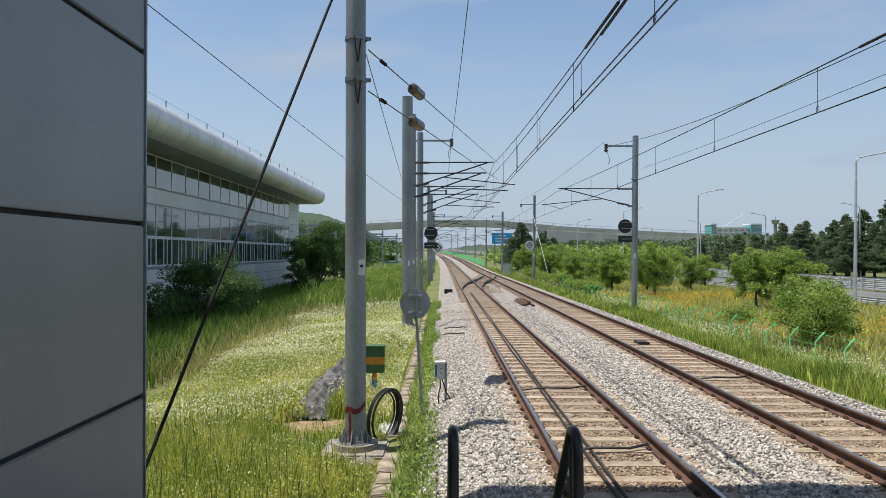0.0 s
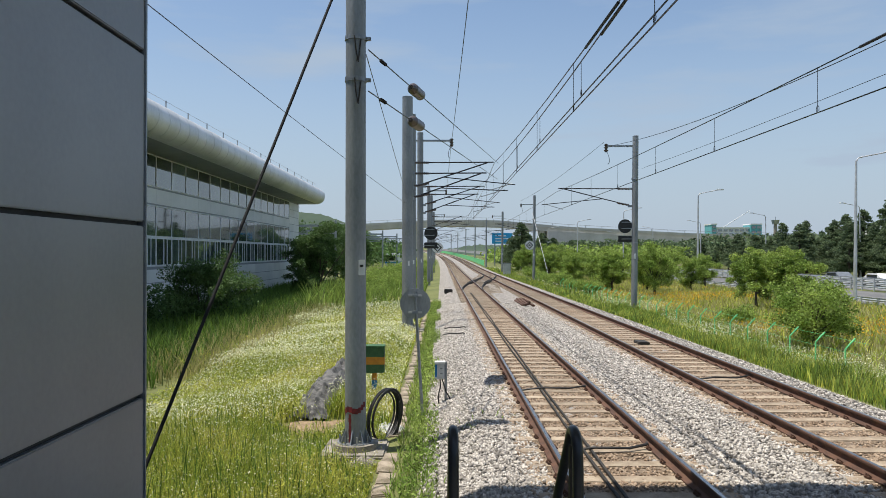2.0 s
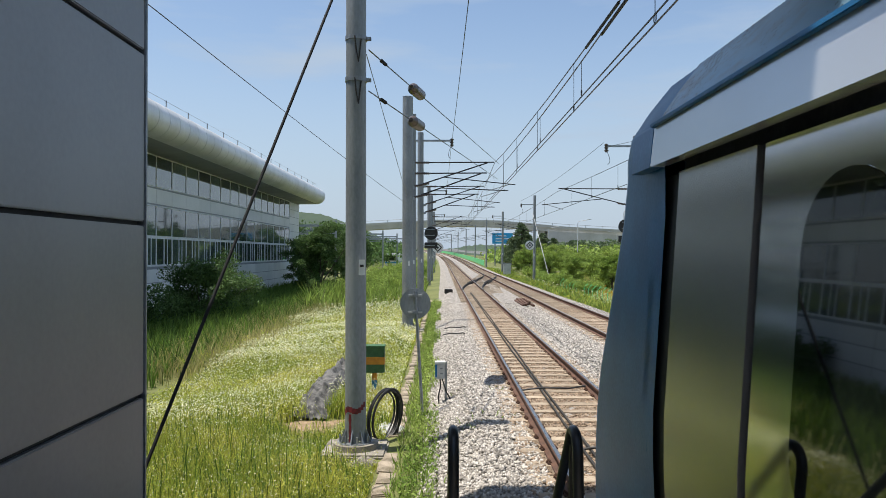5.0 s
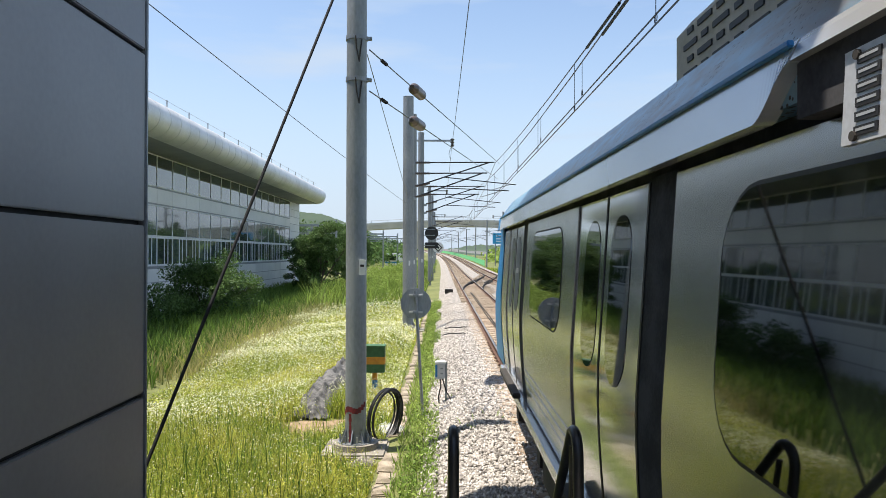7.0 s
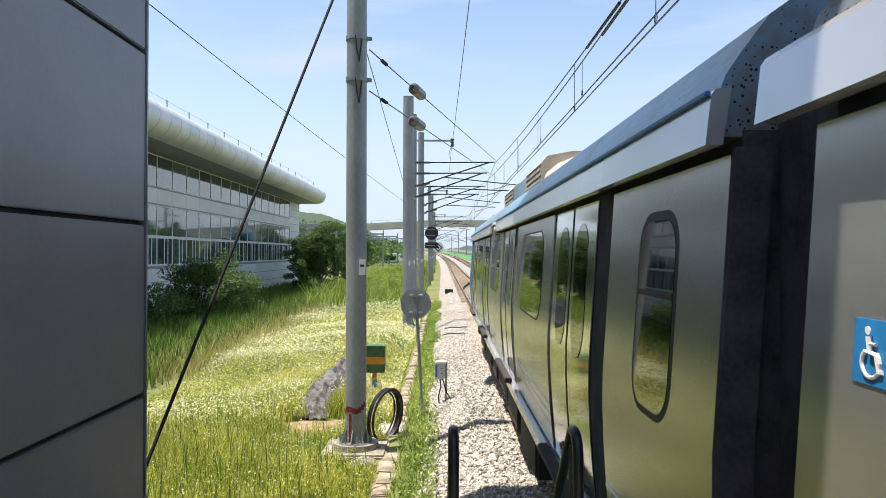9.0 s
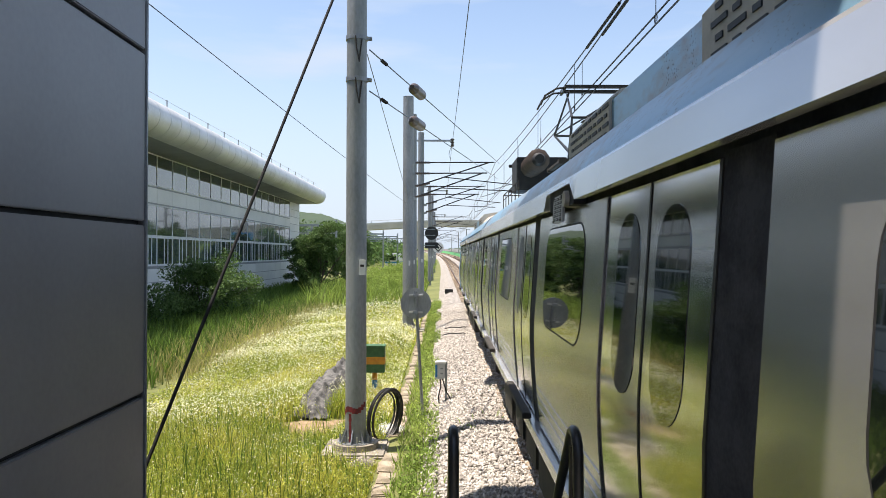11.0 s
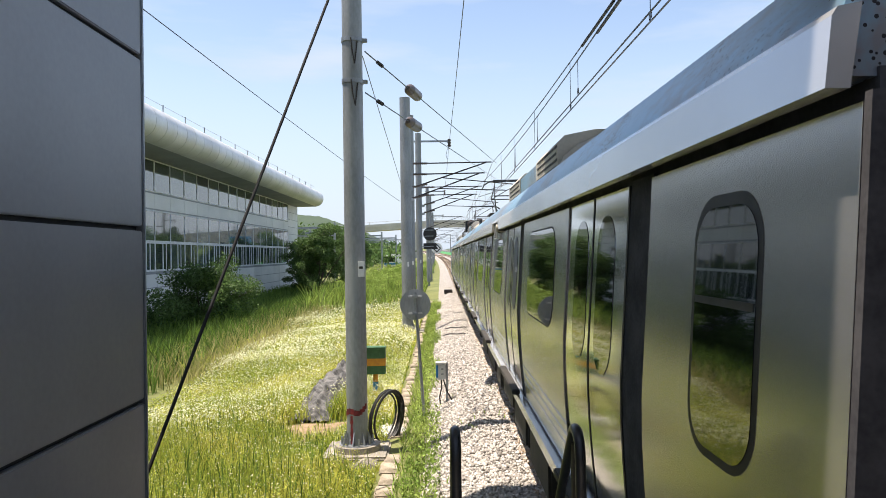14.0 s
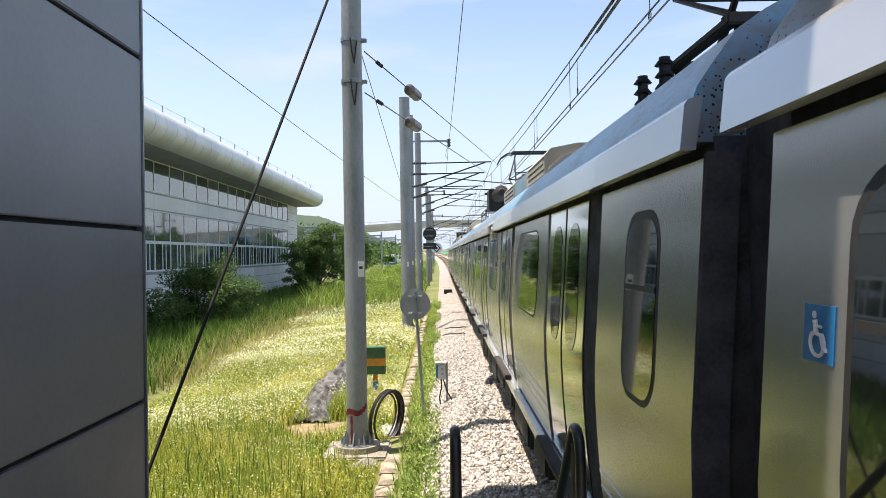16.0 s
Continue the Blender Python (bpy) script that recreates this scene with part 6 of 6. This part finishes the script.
def build_car(kind):
    """kind: cab, plain or pantograph car; the car's nose is at y = 0 and it stretches to -CAR."""
    c = thing("train_car", (TRACK_A, 0, 0), {"cab": "stainless steel commuter train cab car with blue front", "plain": "stainless steel commuter train middle car with black door strips",
              "panto": "stainless steel commuter train car with roof pantographs"}[kind], "train car", "cars of the passing train")
    doors = CAB_DOORS if kind == "cab" else DOORS
    core = [(-1.29, 0.95), (1.29, 0.95), (1.29, 3.0), (-1.29, 3.0)]
    part("core", extrude(bmesh.new(), core, -0.95 if kind == "cab" else -0.02, -CAR + 0.02), M_BELLOWS, c, "dark inner body behind the panels", False)
    roofp = [(1.37, 2.98), (1.37, 3.11), (1.345, 3.18), (1.29, 3.26), (1.2, 3.38), (1.1, 3.45), (0.95, 3.53), (0.7, 3.6), (0.4, 3.64), (0.0, 3.66)]
    roofp = roofp + [(-x, z) for x, z in roofp[::-1][1:]]
    part("roof", extrude(bmesh.new(), roofp, -0.86 if kind == "cab" else -0.03, -CAR + 0.03), M_ROOF, c, "weathered blue-grey curved roof")
    for s in (-1, 1):
        # fascia above the doors, in lengths, with a notch over the vent
        cuts = [0.0, 4.4, 9.55, 10.5, 14.6, CAR]
        for i, (a, b) in enumerate(zip(cuts, cuts[1:])):
            lo = 3.07 if i == 2 else 2.95
            prof = [(s * 1.416, lo), (s * 1.398, 3.11), (s * 1.384, 3.13), (s * 1.33, 3.14), (s * 1.36, lo)]
            blue = kind == "cab" and i == 0
            bm = bmesh.new()
            if i in (1, 3):
                # the lower edge sweeps up into the notch
                rise_to = lambda q: max(0.0, min(1.0, ((q - b + 0.22) if i == 1 else (a + 0.22 - q)) / 0.22))
                rings = []
                for q in sorted({a, b - 0.012} | {(b - 0.012 - 0.22 * k / 10) if i == 1 else (a + 0.22 * k / 10) for k in range(11)}):
                    e = rise_to(q)
                    zl = lo + 0.12 * e * e * (3 - 2 * e)
                    rings.append([bm.verts.new((x, -q, max(z, zl))) for x, z in prof])
                for r0, r1 in zip(rings, rings[1:]):
                    for k in range(5):
                        bm.faces.new((r0[k], r0[(k + 1) % 5], r1[(k + 1) % 5], r1[k]))
                bm.faces.new(rings[0])
                bm.faces.new(rings[-1][::-1])
            else:
                extrude(bm, prof, -a - ((0.9 if blue else -0.16) if i == 0 else 0.0), -b + 0.012)
            f = part("fascia_panel", bm, M_FASCIA, c, "satin silver fascia panel above the doors", smooth=False)
            if kind == "cab" and i != 2:
                part("fascia_stripe", box(bmesh.new(), s * 1.398, s * 1.416, -b + 0.012, -a - (0.9 if i == 0 else 0.0), 3.108, 3.125, 0.003), M_BLUE, f, "thin blue stripe along the fascia")
            if blue:
                part("fascia_nose", extrude(bmesh.new(), prof, -0.6, -0.89), M_BLUE, f, "blue painted fascia end")
        # body panels between the doors
        edges = [0.0]
        for d in doors:
            edges += [d - 0.8, d + 1.17]
        edges.append(CAR)
        for k in range(0, len(edges), 2):
            a, b = edges[k], edges[k + 1]
            first, last = k == 0, k == len(edges) - 2
            m = M_STAIN
            if first and kind == "cab":
                part("cab_side", wall_strip(bmesh.new(), 0.7, 0.78, 1.0, 2.92, s), M_BLUE, c, "blue painted cab side")
                part("cab_strip", wall_strip(bmesh.new(), 0.79, 0.98, 1.0, 2.92, s, -0.02), M_RUBBER, c)
                a = 1.0
            p = part("body_panel", wall_strip(bmesh.new(), a + 0.01, b - 0.01, 1.0, 2.92, s), m, c, "brushed stainless steel body panel")
            if s > 0:
                continue
            if first or last:
                w0, w1 = (0.43, 0.98) if first else (b - 0.96, b - 0.48)
                if not (first and kind == "cab"):
                    wf = part("end_window", round_panel(bmesh.new(), w0 - 0.03, w1 + 0.03, 1.92, 2.78, s, 0.0015, 0.17, 0.02), M_RUBBER, c, "narrow end window with black surround")
                    part("glass", round_panel(bmesh.new(), w0, w1, 1.95, 2.74, s, 0.004, 0.14), M_TRAINGLASS, wf)
                    part("window_bar", wall_strip(bmesh.new(), w0 + 0.01, w1 - 0.01, 2.42, 2.445, s, 0.007, 0.01), M_RUBBER, wf)
            else:
                w1 = b - 0.53
                w0 = a + 0.52
                wf = part("side_window", round_panel(bmesh.new(), w0 - 0.014, w1 + 0.014, 1.986, 2.814, s, 0.0015, 0.24, 0.02), M_RUBBER, c, "large dark tinted side window")
                part("glass", round_panel(bmesh.new(), w0, w1, 2.0, 2.8, s, 0.004, 0.22), M_TRAINGLASS, wf)
            for zz in (1.18, 1.27, 1.36):
                part("body_rib", wall_strip(bmesh.new(), a + 0.02, b - 0.02, zz, zz + 0.014, s, 0.006, 0.01, 2), M_FASCIA, p)
        for d in doors:
            for q in (0, 1):
                a = d - 0.79 + q * 0.79
                leaf = part("door_leaf", wall_strip(bmesh.new(), a + 0.008, a + 0.782, 1.0, 2.92, s, -0.012 if s < 0 else 0), M_DOOR, c, "stainless steel sliding door leaf")
                if s < 0:
                    part("door_glass", round_panel(bmesh.new(), a + 0.25 - 0.12 * q, a + 0.66 - 0.12 * q, 1.92, 2.8, s, -0.009, 0.195, 0.02), M_TRAINGLASS, leaf, "tall dark door window")
                    part("door_seal", wall_strip(bmesh.new(), a + 0.773, a + 0.797, 1.0, 2.92, s, -0.008, 0.03), M_RUBBER, leaf)
            part("door_strip", wall_strip(bmesh.new(), d + 0.8, d + 1.16, 0.98, 2.94, s, -0.014), M_BELLOWS, c, "black strip beside the door")
            if s < 0:
                part("door_step", box(bmesh.new(), s * 1.38, s * 1.47, -d - 0.87, -d + 0.87, 0.98, 1.04, 0.01), M_DARK, c, "dark door step")
        part("end_frame", wall_strip(bmesh.new(), CAR - 0.008, CAR + 0.02, 1.0, 2.94, s, -0.002, 0.12), M_BELLOWS, c, "dark rubber edge at the car's end")
        part("sill", box(bmesh.new(), s * 1.3, s * 1.405, -CAR, -0.9 if kind == "cab" else 0, 0.86, 0.975, 0.01), M_FASCIA, c, "light metal sill strip")
    # gear below the floor
    rng = random.Random(7 if kind == "panto" else 5)
    y = 4.6
    while y < CAR - 5:
        ln = rng.uniform(0.8, 1.8)
        part("equipment_box", box(bmesh.new(), -1.31, 1.31, -y - ln, -y, rng.uniform(0.30, 0.48), 0.86, 0.03), M_DARK, c, "dark underfloor equipment box")
        y += ln + rng.uniform(0.15, 0.5)
    for yb in (2.6, CAR - 2.6):
        bogie(c, -yb)
    for yb in (0.3, CAR - 0.3):
        part("underframe", box(bmesh.new(), -1.25, 1.25, -yb - 0.3, -yb + 0.3, 0.6, 0.86, 0.03), M_DARK, c)
    ac_unit(c, 7.47 if kind == "cab" else 8.2)
    vent_plate(c, -1, 9.75)
    part("vent_recess", box(bmesh.new(), -1.388, -1.3, -10.53, -9.53, 2.93, 3.07), M_BELLOWS, c, "black recess behind the vent plate", False)
    if kind == "panto":
        pantograph(c, -4.9)
        pantograph(c, -CAR + 2.0)
        e = part("roof_gear", box(bmesh.new(), -0.86, 0.1, -1.35, -0.45, 3.8, 4.42, 0.02), M_RUBBER, c, "tall black roof switchgear box")
        for zz in (3.86, 4.36):
            part("hinge", box(bmesh.new(), -0.92, -0.84, -0.46, -0.38, zz - 0.03, zz + 0.03, 0.006), M_DARK, e)
        part("cylinder", ribs(bmesh.new(), (-0.6, -1.4, 4.22), (-0.6, -2.5, 4.22), 0.2, 12), M_BROWNINS, e, "ribbed brown-grey cylinder")
        part("cylinder_cap", rod(bmesh.new(), (-0.6, -2.5, 4.22), (-0.6, -2.6, 4.22), 0.12, 0.08, 14), M_RUBBER, e)
        part("gear_box", box(bmesh.new(), -0.1, 0.7, -2.5, -1.6, 3.75, 4.2, 0.03), M_DARK, e)
        for x in (-1.02, 0.98):
            for zz in (3.68, 3.78):
                part("roof_rail", tube(bmesh.new(), [(x, -0.3, zz), (x, -3.2, zz)], 0.009, 6), M_DARK, e)
            for k in range(6):
                part("rail_post", rod(bmesh.new(), (x, -0.3 - k * 0.58, 3.42), (x, -0.3 - k * 0.58, 3.78), 0.009, seg=6), M_DARK, e)
        part("front_rail", tube(bmesh.new(), [(-1.02, -0.3, 3.78), (0.98, -0.3, 3.78)], 0.009, 6), M_DARK, e)
        e.location.y = -0.6
        part("arrester", ribs(bmesh.new(), (-0.35, -6.6, 3.6), (-0.35, -6.6, 4.3), 0.22, 6), M_RUBBER, c, "black ribbed surge arrester")
        for yy in (-0.9, -1.7):
            part("insulator_post", ribs(bmesh.new(), (-0.92, -CAR + 1.7 + 0.45 * (yy < -1), 3.4), (-0.92, -CAR + 1.7 + 0.45 * (yy < -1), 3.74), 0.06, 5), M_RUBBER, c, "black ribbed insulator post")
    if kind != "cab":
        bm = extrude(bmesh.new(), [(-1.16, 0.95), (1.16, 0.95)] + [(x * 0.86, z * 0.985) for x, z in roofp], -0.03, 0.52)
        part("gangway_bellows", bm, M_BELLOWS, c, "black gangway bellows between cars")
        icon = part("access_sign", wall_strip(bmesh.new(), 0.225, 0.36, 2.33, 2.465, -1, 0.004, 0.01), M_BLUE, c, "blue wheelchair access sign", False)
        bm = bmesh.new()
        xs = -(side_x(2.42) + 0.009)
        k = 0.5
        P = lambda u, w: (xs, -0.2925 - u * k, 2.3975 + w * k)
        rod(bm, P(-0.015, 0.09), (xs - 0.002, P(-0.015, 0)[1], P(0, 0.09)[2]), 0.009, seg=12)
        tube(bm, [P(-0.015, 0.065), P(-0.005, 0.0), P(0.04, -0.005), P(0.06, -0.075), P(0.08, -0.07)], 0.006, 6)
        tube(bm, [P(-0.01, 0.035), P(0.035, 0.035)], 0.004, 6)
        tube(bm, [P(0.0 - 0.06 * math.cos(a), -0.045 + 0.06 * math.sin(a)) for a in np.linspace(-4.0, 0.9, 14)], 0.005, 6)
        part("wheelchair_symbol", bm, M_WHITE, icon, "white wheelchair symbol", False)
    else:
        # raked blue nose with rounded corners
        def front_y(z):
            return 0.34 - 0.38 * (z - 2.03)

        def nose_half(z):
            return side_x(z) if z < 2.95 else float(np.interp(z, [2.95, 3.11, 3.18, 3.26, 3.38, 3.45, 3.53, 3.6, 3.64], [1.345, 1.36, 1.335, 1.28, 1.19, 1.09, 0.94, 0.69, 0.4]))

        bm = bmesh.new()
        rings = []
        for z in [0.95 + 0.2 * k for k in range(11)] + [3.05, 3.15, 3.26, 3.38, 3.46, 3.53, 3.59, 3.635]:
            w, f = nose_half(z), front_y(z)
            half = [(w, -0.87), (w, f - 0.3), (w - 0.02, f - 0.2), (w - 0.08, f - 0.1), (w - 0.2, f - 0.03), (w * 0.6, f), (w * 0.3, f + 0.02)]
            rings.append([bm.verts.new((x, y, z)) for x, y in half + [(-x, y) for x, y in half[::-1]]])
        for r0, r1 in zip(rings, rings[1:]):
            for k in range(len(r0) - 1):
                bm.faces.new((r0[k], r0[k + 1], r1[k + 1], r1[k]))
        bm.faces.new(rings[0])
        bm.faces.new(rings[-1][::-1])
        part("cab_front", bm, M_BLUE, c, "bright blue raked cab front")
        bm = bmesh.new()
        face = [bm.verts.new((x, front_y(z) + 0.03 + q, z)) for q in (0.0, -0.12) for x, z in ((-0.85, 1.85), (0.85, 1.85), (0.75, 3.1), (-0.75, 3.1))]
        for k in ((0, 1, 2, 3), (7, 6, 5, 4), (0, 4, 5, 1), (1, 5, 6, 2), (2, 6, 7, 3), (3, 7, 4, 0)):
            bm.faces.new([face[i] for i in k])
        part("windscreen", bm, M_TRAINGLASS, c, "dark raked windscreen", False)
        for x in (-0.95, 0.95):
            part("headlight", rod(bmesh.new(), (x, front_y(1.4) - 0.08, 1.4), (x, front_y(1.4) + 0.02, 1.4), 0.12, seg=16), M_WHITE, c)
        part("coupler", box(bmesh.new(), -0.25, 0.25, 0.1, 0.75, 0.6, 0.9, 0.05), M_DARK, c)
    return c


cab_car = build_car("cab")
plain_car = build_car("plain")
panto_car = build_car("panto")
CARS = [cab_car, panto_car, plain_car]
CARS.append(copy_thing(panto_car, pose(TRACK_A, 0, 0)))
CARS.append(copy_thing(plain_car, pose(TRACK_A, 0, 0)))
CARS.append(copy_thing(plain_car, pose(TRACK_A, 0, 0)))


# ---- movement ----
def nose_at(t):
    """Where the train's nose is: a steady acceleration out of the station."""
    u = t - 9.0
    return 21.75 + 5.99 * u + 0.373 * u * u


def motions():
    for k, car in enumerate(CARS):
        rows = []
        for i in range(33):
            t = i * 0.5
            rows.append((t, pose(TRACK_A, nose_at(max(t, 1.0)) - k * PITCH, 0)))
        walk(car, rows)
    for car, x, y, v in ROAD_CARS:
        turn = 180 if v < 0 else 0
        walk(car, [(t, pose(x, y + v * t, -1.08, 0, 0, turn)) for t in (0, 8, 16)])


motions()
